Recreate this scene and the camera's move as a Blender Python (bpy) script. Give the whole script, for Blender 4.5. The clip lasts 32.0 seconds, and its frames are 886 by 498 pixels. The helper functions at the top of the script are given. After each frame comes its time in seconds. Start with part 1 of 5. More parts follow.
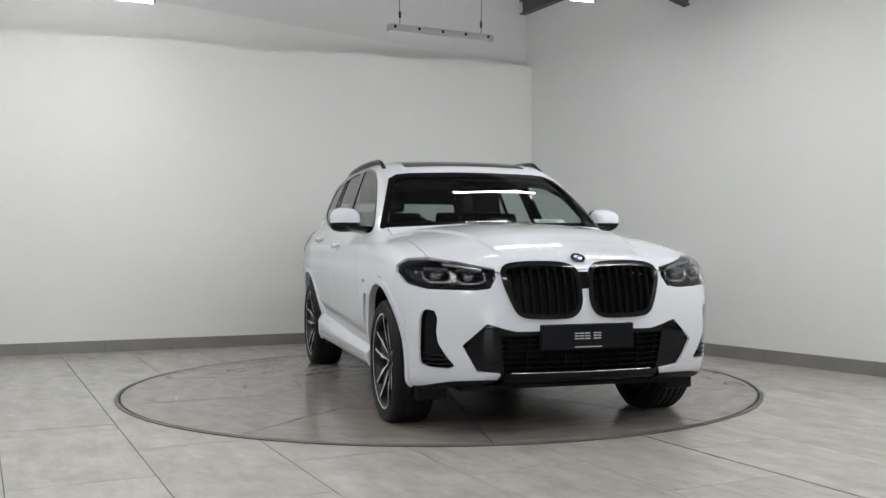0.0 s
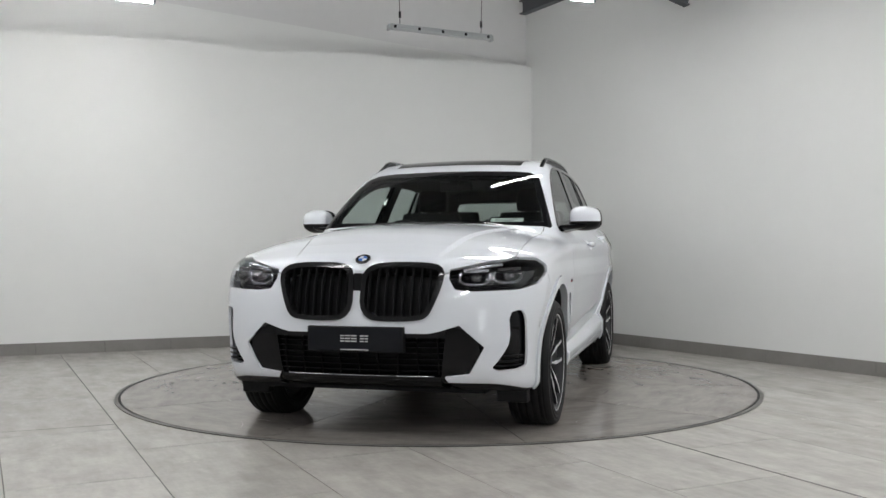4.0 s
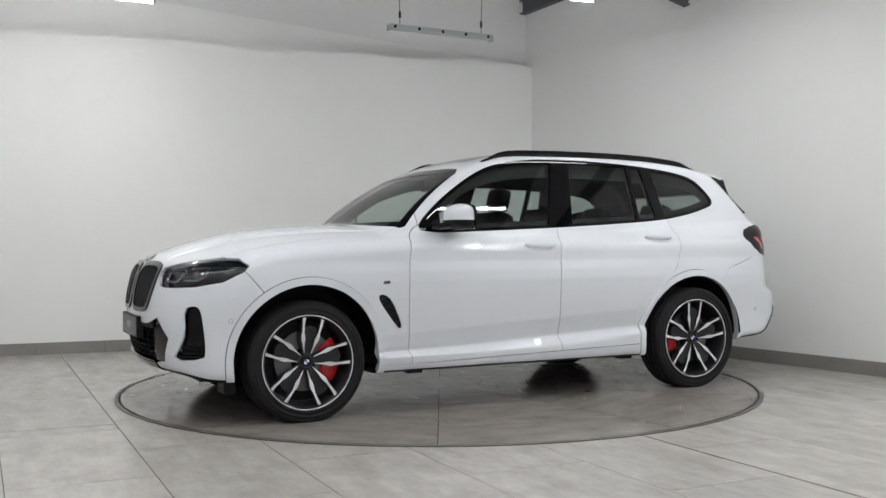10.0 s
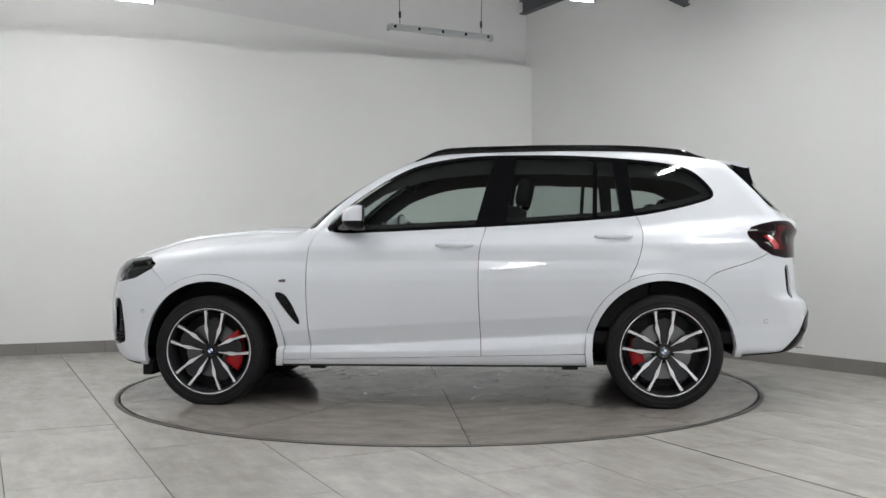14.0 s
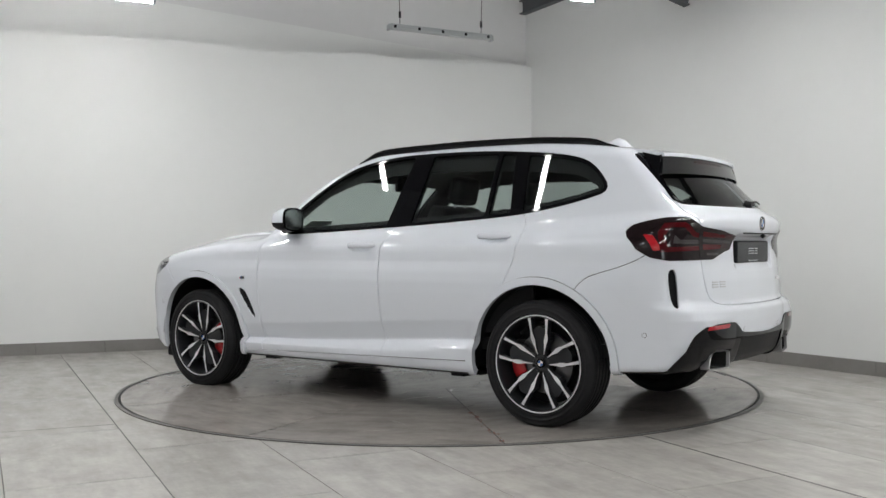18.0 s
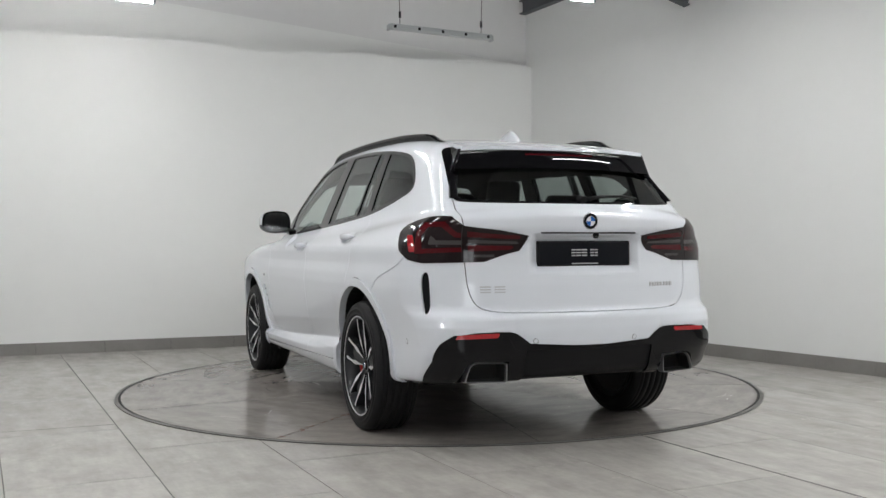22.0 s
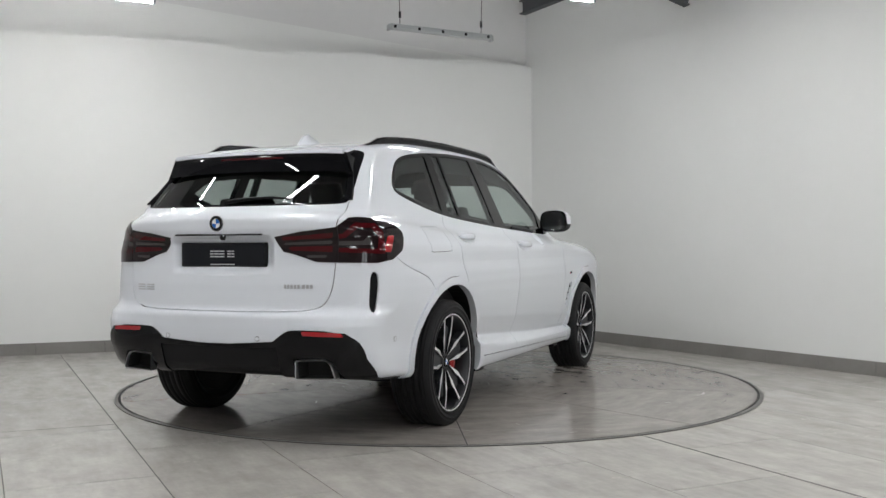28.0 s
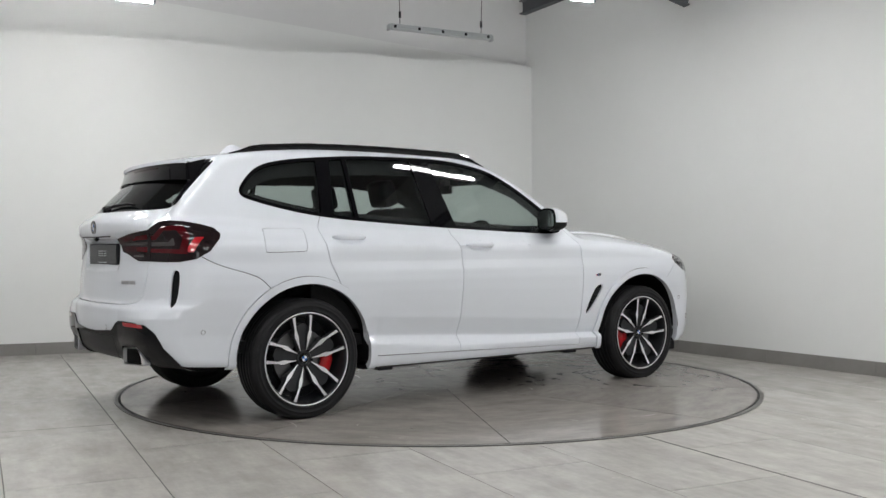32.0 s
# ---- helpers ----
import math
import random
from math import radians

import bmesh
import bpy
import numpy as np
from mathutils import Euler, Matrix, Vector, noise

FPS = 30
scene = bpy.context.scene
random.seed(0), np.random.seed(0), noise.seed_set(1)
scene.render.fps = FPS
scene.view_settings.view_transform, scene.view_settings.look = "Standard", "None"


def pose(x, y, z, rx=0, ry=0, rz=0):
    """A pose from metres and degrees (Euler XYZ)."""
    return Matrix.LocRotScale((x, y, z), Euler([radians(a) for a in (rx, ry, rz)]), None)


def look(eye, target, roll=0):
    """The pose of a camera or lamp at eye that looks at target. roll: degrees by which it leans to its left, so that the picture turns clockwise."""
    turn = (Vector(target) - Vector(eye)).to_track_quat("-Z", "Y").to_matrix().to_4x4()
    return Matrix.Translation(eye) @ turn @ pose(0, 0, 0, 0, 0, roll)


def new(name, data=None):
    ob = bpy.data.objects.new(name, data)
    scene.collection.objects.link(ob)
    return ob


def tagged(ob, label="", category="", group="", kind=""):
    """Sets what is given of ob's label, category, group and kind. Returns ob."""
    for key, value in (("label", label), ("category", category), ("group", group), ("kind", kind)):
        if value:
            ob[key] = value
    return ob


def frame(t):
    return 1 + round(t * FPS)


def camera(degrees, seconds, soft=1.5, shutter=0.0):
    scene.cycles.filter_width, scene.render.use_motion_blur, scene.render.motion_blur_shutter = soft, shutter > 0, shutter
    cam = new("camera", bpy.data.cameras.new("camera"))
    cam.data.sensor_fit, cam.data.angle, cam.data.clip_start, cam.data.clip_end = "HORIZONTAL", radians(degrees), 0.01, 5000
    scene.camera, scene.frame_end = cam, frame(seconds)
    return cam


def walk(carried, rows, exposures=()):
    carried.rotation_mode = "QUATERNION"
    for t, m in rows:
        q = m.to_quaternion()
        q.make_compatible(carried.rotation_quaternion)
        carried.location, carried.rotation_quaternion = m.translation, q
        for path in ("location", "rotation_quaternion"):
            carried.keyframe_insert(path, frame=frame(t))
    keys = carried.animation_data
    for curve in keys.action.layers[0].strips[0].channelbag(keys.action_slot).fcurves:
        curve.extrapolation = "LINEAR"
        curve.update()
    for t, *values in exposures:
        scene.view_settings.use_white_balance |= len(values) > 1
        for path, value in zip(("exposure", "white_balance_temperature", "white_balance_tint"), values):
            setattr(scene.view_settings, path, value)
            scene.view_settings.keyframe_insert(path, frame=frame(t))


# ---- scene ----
# ---- camera ----
EYE = (0.0, -7.185, 1.021)
cam = camera(49.07, 32.0, soft=1.5)
VIEW = look(EYE, (EYE[0] + 0.00438, EYE[1] + 1.0, EYE[2] - 0.00387), roll=-0.256)
walk(cam, [(0.0, VIEW), (32.0, VIEW)], exposures=[(0.0, 0.0), (32.0, 0.0)])

# turn of the turntable: seconds, heading of the car in degrees
TURN = [(0, -74.15), (1, -82.02), (2, -89.9), (3, -97.8), (4, -105.73), (5, -113.68), (6, -121.63), (7, -129.59), (8, -137.55),
        (9, -145.51), (10, -153.45), (11, -161.38), (12, -169.31), (13, -177.22), (14, -185.12), (15, -193.02), (16, -200.9), (17, -208.79),
        (18, -216.68), (19, -224.56), (20, -232.4), (21, -240.18), (22, -247.89), (23, -255.56), (24, -263.2), (25, -270.83), (26, -278.43),
        (27, -286.02), (28, -293.6), (29, -301.18), (30, -308.76), (31, -316.34), (32, -323.93)]
CAR_OFF = (-0.054, 0.1785)      # the car's middle from the turntable's axis, in the car's own axes


def turned(deg, off=(0.0, 0.0), z=0.0):
    a = radians(deg)
    return pose(off[0] * math.cos(a) - off[1] * math.sin(a), off[0] * math.sin(a) + off[1] * math.cos(a), z, 0, 0, deg)


# ---- world and light ----
world = bpy.data.worlds.new("world")
scene.world = world
world.use_nodes = True
wn = world.node_tree
wn.nodes["Background"].inputs[0].default_value = (0.9, 0.95, 1.0, 1)
wn.nodes["Background"].inputs[1].default_value = 0.05
TUBE_POWER = 95.0


# ---- materials ----
def mat(name, color, rough=0.5, metal=0.0, coat=0.0, spec=0.5, vary=0.0, scale=8.0, bump=0.0, bscale=60.0, rvary=0.0, trans=0.0, emit=0.0, ior=1.45, flake=0.0):
    """A procedural surface: a base colour that varies at two scales, fine relief and uneven gloss."""
    m = bpy.data.materials.new(name)
    m.use_nodes = True
    nt = m.node_tree
    b = nt.nodes["Principled BSDF"]
    c = tuple(color) + (1,)
    b.inputs["Base Color"].default_value = c
    b.inputs["Roughness"].default_value = rough
    b.inputs["Metallic"].default_value = metal
    b.inputs["Coat Weight"].default_value = coat
    b.inputs["Coat Roughness"].default_value = 0.03
    b.inputs["Specular IOR Level"].default_value = spec
    b.inputs["IOR"].default_value = ior
    b.inputs["Transmission Weight"].default_value = trans
    if emit:
        b.inputs["Emission Color"].default_value = c
        b.inputs["Emission Strength"].default_value = emit
    if vary or rvary or bump:
        tc = nt.nodes.new("ShaderNodeTexCoord")
    if vary or rvary:
        n1 = nt.nodes.new("ShaderNodeTexNoise")
        n1.inputs["Scale"].default_value, n1.inputs["Detail"].default_value = scale, 6
        nt.links.new(tc.outputs["Object"], n1.inputs["Vector"])
        n2 = nt.nodes.new("ShaderNodeTexNoise")
        n2.inputs["Scale"].default_value, n2.inputs["Detail"].default_value = scale * 9, 4
        nt.links.new(tc.outputs["Object"], n2.inputs["Vector"])
        mix = nt.nodes.new("ShaderNodeMath")
        mix.operation = "MULTIPLY_ADD"
        mix.inputs[1].default_value = 0.35
        nt.links.new(n2.outputs["Fac"], mix.inputs[0])
        nt.links.new(n1.outputs["Fac"], mix.inputs[2])
    if vary:
        r = nt.nodes.new("ShaderNodeMapRange")
        r.inputs["From Min"].default_value, r.inputs["From Max"].default_value = 0.4, 0.95
        r.inputs["To Min"].default_value, r.inputs["To Max"].default_value = 1 - vary, 1 + vary
        nt.links.new(mix.outputs[0], r.inputs["Value"])
        mul = nt.nodes.new("ShaderNodeVectorMath")
        mul.operation = "SCALE"
        mul.inputs[0].default_value = color
        nt.links.new(r.outputs[0], mul.inputs["Scale"])
        nt.links.new(mul.outputs[0], b.inputs["Base Color"])
    if rvary:
        r = nt.nodes.new("ShaderNodeMapRange")
        r.inputs["From Min"].default_value, r.inputs["From Max"].default_value = 0.4, 0.95
        r.inputs["To Min"].default_value, r.inputs["To Max"].default_value = max(rough - rvary, 0.02), rough + rvary
        nt.links.new(mix.outputs[0], r.inputs["Value"])
        nt.links.new(r.outputs[0], b.inputs["Roughness"])
    if bump:
        n3 = nt.nodes.new("ShaderNodeTexNoise")
        n3.inputs["Scale"].default_value, n3.inputs["Detail"].default_value = bscale, 5
        nt.links.new(tc.outputs["Object"], n3.inputs["Vector"])
        bp = nt.nodes.new("ShaderNodeBump")
        bp.inputs["Strength"].default_value, bp.inputs["Distance"].default_value = bump, 0.01
        nt.links.new(n3.outputs["Fac"], bp.inputs["Height"])
        nt.links.new(bp.outputs[0], b.inputs["Normal"])
    return m


WHITE = mat("white_car_paint", (.722, .750, .798), .50, coat=1.0, spec=.2)
GLOSS = mat("gloss_black", (.004, .004, .005), .03, spec=.30)
SATIN = mat("satin_black_plastic", (.007, .007, .008), .45, spec=.22, bump=.05, bscale=500)
GRILLE = mat("glossy_black_grille", (.010, .010, .011), .14, spec=.36)
INTAKE_BLACK = mat("deep_black_intake", (.004, .004, .0045), .5, spec=.12)
SEAL = mat("panel_gap", (.01, .01, .01), .7)
RUBBER = mat("tyre_rubber", (.010, .010, .011), .62, spec=.3, vary=.25, scale=14, bump=.08, bscale=260)
ALLOY = mat("machined_alloy", (.82, .82, .84), .40, metal=.7, rvary=.08, scale=30)
DARKALLOY = mat("dark_grey_alloy", (.022, .023, .026), .28, metal=.2, spec=.45)
WEBALLOY = mat("graphite_alloy", (.026, .027, .030), .34, metal=.3, spec=.5)
RED = mat("red_brake_paint", (.50, .010, .014), .35, coat=.5)
DISCSTEEL = mat("brake_disc_steel", (.17, .17, .175), .38, metal=1.0, rvary=.08, scale=20)
STEEL = mat("brushed_steel", (.45, .45, .46), .35, metal=1.0, rvary=.08, scale=20)
CHROME = mat("chrome", (.75, .75, .77), .10, metal=1.0)
DARKCHROME = mat("dark_chrome", (.22, .22, .225), .22, metal=1.0)
CLEARBAR = mat("grey_lens_bar", (.055, .050, .050), .12, spec=.4)
LENS_RED = mat("dark_red_lens", (.060, .003, .005), .08, spec=.35)
LENS_BRIGHT = mat("bright_red_lens", (.40, .010, .016), .12, coat=1.0)
SMOKED = mat("smoked_lens", (.012, .007, .008), .06, spec=.35)
SILVER = mat("silver_trim", (.50, .50, .52), .38, metal=.7)
CABIN = mat("black_cabin_plastic", (.010, .010, .011), .6, spec=.3, vary=.15, scale=12, bump=.1, bscale=300)
LEATHER = mat("black_leather", (.005, .005, .0055), .55, spec=.25, vary=.2, scale=10, bump=.15, bscale=200)
PLATE = mat("black_plate", (.007, .008, .011), .25, spec=.3)
PRINT = mat("white_print", (.50, .51, .52), .5)
PAPER = mat("printed_paper", (.70, .74, .72), .7, vary=.06, scale=60)
BLUE = mat("enamel_blue", (.02, .12, .42), .2, coat=.8)
ENAMEL = mat("enamel_white", (.75, .76, .78), .2, coat=.8)
LAMP_IN = mat("lamp_reflector", (.48, .49, .52), .25, metal=.9)
# Wall white darkened slightly: the weaker light above the lamps, put into the colour.
UPPERWALL = mat("dimmed_upper_wall", (.73, .73, .73), .8, vary=.03, scale=.9, bump=.05, bscale=60)
# For the unseen walls; grey chosen for their bounce and reflections on the car.
BACKWALL = mat("unseen_wall_grey", (.50, .50, .505), .8, vary=.05, scale=1.1, bump=.03, bscale=90)
WALL = mat("white_wall_paint", (.80, .81, .80), .75, vary=.018, scale=1.2, bump=.03, bscale=120)
CEIL = mat("unseen_ceiling_tone", (.24, .243, .247), .85, vary=.03, scale=1.5)
SKIRT = mat("grey_skirting_tile", (.235, .225, .215), .42, vary=.10, scale=5, bump=.02, bscale=90)
GROUT = mat("grey_grout", (.062, .060, .057), .9, vary=.15, scale=9)
BEAM = mat("grey_steel_paint", (.10, .105, .115), .5, vary=.1, scale=6)
WIRE = mat("wire", (.08, .08, .08), .5)
LAMPBODY = mat("grey_lamp_body", (.42, .44, .45), .4, vary=.05)
OFFTUBE = mat("unlit_diffuser", (.46, .48, .48), .35)
TUBE = mat("lit_tube", (.99, .99, .985), .5, emit=TUBE_POWER)
RINGSTEEL = mat("worn_steel_ring", (.13, .125, .118), .45, metal=.35, vary=.2, scale=9, rvary=.1)
RUST = mat("rust", (.10, .035, .018), .8, vary=.4, scale=30)
MARK = mat("dry_dirt", (.30, .28, .258), .8, vary=.35, scale=40)
SMUDGE = mat("greasy_smudge", (.17, .15, .132), .4, vary=.35, scale=30)
CHIP = mat("dirty_chip", (.07, .062, .055), .85, vary=.3, scale=30)
DAYLIGHT = mat("daylight_behind_glass", (.93, .97, 1.0), .8, emit=5.0)
DOORFRAME = mat("grey_door_frame", (.12, .12, .125), .4)
DARKGAP = mat("dark_gap", (.012, .012, .012), .8)


def glass(name, tint, rough=0.0, low=.065, high=.85):
    """Tinted car glass, thin: part of the light passes straight, part mirrors."""
    m = bpy.data.materials.new(name)
    m.use_nodes = True
    nt = m.node_tree
    nt.nodes.remove(nt.nodes["Principled BSDF"])
    tr = nt.nodes.new("ShaderNodeBsdfTransparent")
    tr.inputs[0].default_value = tuple(tint) + (1,)
    gl = nt.nodes.new("ShaderNodeBsdfGlossy")
    gl.inputs["Roughness"].default_value = rough
    lw = nt.nodes.new("ShaderNodeLayerWeight")
    lw.inputs["Blend"].default_value = .5
    pw = nt.nodes.new("ShaderNodeMath")
    pw.operation = "POWER"
    pw.inputs[1].default_value = 5.0
    nt.links.new(lw.outputs["Facing"], pw.inputs[0])
    ma = nt.nodes.new("ShaderNodeMath")
    ma.operation = "MULTIPLY_ADD"
    ma.inputs[1].default_value, ma.inputs[2].default_value = high, low
    nt.links.new(pw.outputs[0], ma.inputs[0])
    mx = nt.nodes.new("ShaderNodeMixShader")
    nt.links.new(ma.outputs[0], mx.inputs[0])
    nt.links.new(tr.outputs[0], mx.inputs[1])
    nt.links.new(gl.outputs[0], mx.inputs[2])
    nt.links.new(mx.outputs[0], nt.nodes["Material Output"].inputs[0])
    return m


GLASS = glass("green_tinted_glass", (.76, .825, .80))
PRIVACY = glass("dark_tinted_glass", (.70, .76, .74))
REARGLASS = glass("dark_tinted_rear_glass", (.50, .545, .53))
CLEAR = glass("clear_lamp_cover", (.80, .80, .81), low=.035, high=.6)


def tile_material(name, tone, rough=.24, dirt=.0):
    """Concrete-look porcelain: cloudy tone, brushed streaks, dark scuffs and dots; each tile a little different."""
    m = mat(name, tone, rough)
    nt = m.node_tree
    b = nt.nodes["Principled BSDF"]
    b.inputs["Specular IOR Level"].default_value = .45
    info = nt.nodes.new("ShaderNodeObjectInfo")
    tc = nt.nodes.new("ShaderNodeTexCoord")

    def ranged(socket, a, b_, c, d):
        r = nt.nodes.new("ShaderNodeMapRange")
        for k, v in zip(("From Min", "From Max", "To Min", "To Max"), (a, b_, c, d)):
            r.inputs[k].default_value = v
        nt.links.new(socket, r.inputs["Value"])
        return r.outputs[0]

    def noisy(scale, stretch, detail, rough, shift=0.0):
        mp = nt.nodes.new("ShaderNodeMapping")
        mp.inputs["Scale"].default_value = stretch
        mp.inputs["Location"].default_value = (shift, shift * .7, 0)
        nt.links.new(where.outputs[0], mp.inputs["Vector"])
        n = nt.nodes.new("ShaderNodeTexNoise")
        n.inputs["Scale"].default_value, n.inputs["Detail"].default_value, n.inputs["Roughness"].default_value = scale, detail, rough
        nt.links.new(mp.outputs[0], n.inputs["Vector"])
        return n.outputs["Fac"]
    # each piece takes another part of the pattern
    where = nt.nodes.new("ShaderNodeVectorMath")
    where.operation = "ADD"
    k = nt.nodes.new("ShaderNodeVectorMath")
    k.operation = "SCALE"
    k.inputs[0].default_value = (37.0, 53.0, 0)
    nt.links.new(info.outputs["Random"], k.inputs["Scale"])
    nt.links.new(tc.outputs["Object"], where.inputs[0])
    nt.links.new(k.outputs[0], where.inputs[1])
    tones = [ranged(info.outputs["Random"], 0, 1, .95, 1.04),
             ranged(noisy(1.4, (5.0, 1.0, 1), 7, .62), .30, .70, .87, 1.09),
             ranged(noisy(9.0, (4.0, 1, 1), 5, .6, 5.0), .28, .72, .95, 1.04),
             ranged(noisy(3.0, (1.3, 1, 1), 5, .6, 7.0), .48, .78, 1.02, .82),
             ranged(noisy(17.0, (1.0, 2.0, 1), 6, .65, 13.0), .25, .75, .95, 1.05)]
    # small dark specks, and on the worn tiles larger greasy patches
    tones.append(ranged(noisy(46.0, (1.0, 1.6, 1), 3, .7, 21.0), .72, .84, 1.0, .84))
    tones.append(ranged(noisy(4.0, (2.4, 1, 1), 8, .62, 31.0), .42, .80, 1.03, .90 - dirt))
    acc = tones[0]
    for t in tones[1:]:
        mu = nt.nodes.new("ShaderNodeMath")
        mu.operation = "MULTIPLY"
        nt.links.new(acc, mu.inputs[0])
        nt.links.new(t, mu.inputs[1])
        acc = mu.outputs[0]
    sc = nt.nodes.new("ShaderNodeVectorMath")
    sc.operation = "SCALE"
    sc.inputs[0].default_value = tone
    nt.links.new(acc, sc.inputs["Scale"])
    nt.links.new(sc.outputs[0], b.inputs["Base Color"])
    nt.links.new(ranged(noisy(3.4, (1.5, 1, 1), 6, .65, 3.0), .3, .75, rough - .015, rough + .02), b.inputs["Roughness"])
    return m


TILE = tile_material("grey_porcelain_tile", (.445, .424, .400), .25, .05)
DISCTILE = tile_material("worn_grey_porcelain_tile", (.328, .303, .278), .16, .20)
# ---- mesh helpers ----
def mesh_of(name, bm, material, smooth=False):
    me = bpy.data.meshes.new(name)
    bm.to_mesh(me)
    bm.free()
    for mm in (material if isinstance(material, (list, tuple)) else [material]):
        me.materials.append(mm)
    if smooth:
        me.shade_smooth()
    return me


def part(name, bm, material, parent, label="", smooth=False):
    """One mesh object under a thing or a part."""
    ob = new(name, mesh_of(name, bm, material, smooth))
    ob.parent = parent
    return tagged(ob, label) if label else ob


def thing(name, label, category, group="", kind="", m=None):
    ob = new(name)
    ob.empty_display_size = .1
    if m is not None:
        ob.matrix_basis = m
    return tagged(ob, label, category, group, kind)


def box(bm, x0, y0, z0, x1, y1, z1, m=None, bevel=0.0):
    r = bmesh.ops.create_cube(bm, size=1)
    vs = r["verts"]
    bmesh.ops.scale(bm, vec=(x1 - x0, y1 - y0, z1 - z0), verts=vs)
    bmesh.ops.translate(bm, vec=((x0 + x1) / 2, (y0 + y1) / 2, (z0 + z1) / 2), verts=vs)
    if bevel:
        es = list({e for v in vs for e in v.link_edges})
        r = bmesh.ops.bevel(bm, geom=es, offset=bevel, segments=2, profile=.6, affect="EDGES")
        vs = list({v for f in r["faces"] for v in f.verts} | {v for v in vs if v.is_valid})
    if m is not None:
        bmesh.ops.transform(bm, matrix=m, verts=vs)
    return bm


def boxes(*args, **kw):
    return box(bmesh.new(), *args, **kw)


def cyl(bm, a, b, r, seg=16, r2=None):
    a, b = Vector(a), Vector(b)
    d = b - a
    m = Matrix.Translation((a + b) / 2) @ d.to_track_quat("Z", "Y").to_matrix().to_4x4()
    bmesh.ops.create_cone(bm, cap_ends=True, segments=seg, radius1=r, radius2=r if r2 is None else r2, depth=d.length, matrix=m)
    return bm


def prism(bm, pts, z0, z1):
    """A flat outline of (x, y) pairs, raised from z0 to z1."""
    lo = [bm.verts.new((x, y, z0)) for x, y in pts]
    hi = [bm.verts.new((x, y, z1)) for x, y in pts]
    bm.faces.new(hi)
    bm.faces.new(lo[::-1])
    for i in range(len(pts)):
        j = (i + 1) % len(pts)
        bm.faces.new((lo[i], lo[j], hi[j], hi[i]))
    return bm


def sweep(bm, pts, shape, up=(0, 0, 1), closed=False):
    """A closed section of (side, up) pairs drawn along a line of points."""
    pts = [Vector(p) for p in pts]
    rows = []
    for i, p in enumerate(pts):
        a, b = pts[max(i - 1, 0)], pts[min(i + 1, len(pts) - 1)]
        if closed:
            a, b = pts[i - 1], pts[(i + 1) % len(pts)]
        t = (b - a).normalized()
        s = t.cross(Vector(up)).normalized()
        v = s.cross(t)
        sc = shape(i / max(len(pts) - 1, 1)) if callable(shape) else shape
        rows.append([bm.verts.new(p + s * x + v * y) for x, y in sc])
    n = len(rows[0])
    for i in range(len(rows) if closed else len(rows) - 1):
        a, b = rows[i], rows[(i + 1) % len(rows)]
        for k in range(n):
            bm.faces.new((a[k], a[(k + 1) % n], b[(k + 1) % n], b[k]))
    if not closed:
        bm.faces.new(rows[0][::-1])
        bm.faces.new(rows[-1])
    bmesh.ops.recalc_face_normals(bm, faces=bm.faces)
    return bm



def ring(bm, r0, r1, z0, z1, n=160):
    rows = []
    for r, z in ((r0, z0), (r0, z1), (r1, z1), (r1, z0)):
        rows.append([bm.verts.new((r * math.cos(6.283185 * i / n), r * math.sin(6.283185 * i / n), z)) for i in range(n)])
    for k in range(4):
        a, b = rows[k], rows[(k + 1) % 4]
        for i in range(n):
            j = (i + 1) % n
            bm.faces.new((a[i], a[j], b[j], b[i]))
    bmesh.ops.recalc_face_normals(bm, faces=bm.faces)
    return bm



# ---- the room ----
CORNER = Vector((1.07, 3.95))
LEFT_DIR = Vector((-0.9304, -0.3665))       # along the wall with the lining, away from the corner
RIGHT_DIR = Vector((0.527, -0.850))         # along the plain wall
ROOM_H = 5.2
LEFT_LEN, RIGHT_LEN = 8.5, 15.0
CA = CORNER + LEFT_DIR * LEFT_LEN
CB = CORNER + RIGHT_DIR * RIGHT_LEN
CC = CA + RIGHT_DIR * RIGHT_LEN + Vector((-1.5, 0))


def inward(a, b, c):
    d = (b - a).normalized()
    n = Vector((-d.y, d.x))
    return n if n.dot(c - a) > 0 else -n


MID = (CORNER + CA + CB + CC) / 4


def wall(name, a, b, z0, z1a, z1b, thick, label, back=0.0, paint=None):
    """A wall whose inner face runs from a to b; its top may slope."""
    n = -inward(a, b, MID)
    a, b = a + n * back, b + n * back
    bm = bmesh.new()
    pts = [(a, z0, z1a), (b, z0, z1b), (b + n * thick, z0, z1b), (a + n * thick, z0, z1a)]
    lo = [bm.verts.new((p.x, p.y, l)) for p, l, h in pts]
    hi = [bm.verts.new((p.x, p.y, h)) for p, l, h in pts]
    bm.faces.new(lo)
    bm.faces.new(hi)
    for i in range(4):
        bm.faces.new((lo[i], lo[(i + 1) % 4], hi[(i + 1) % 4], hi[i]))
    bmesh.ops.recalc_face_normals(bm, faces=bm.faces)
    return tagged(new(name, mesh_of(name, bm, paint or WALL)), label, "wall", kind="structure")


wall("wall_lining", CORNER, CA, 0, 3.06, 3.86, .08, "white painted plasterboard wall lining with sloping top edge")
wall("wall_north", CORNER - LEFT_DIR * .3, CA, 0, ROOM_H, ROOM_H, .2, "grey-white painted upper wall behind the lining", back=.10, paint=UPPERWALL)
wall("wall_east", CORNER - RIGHT_DIR * .3, CB, 0, ROOM_H, ROOM_H, .2, "white painted wall with hand marks")
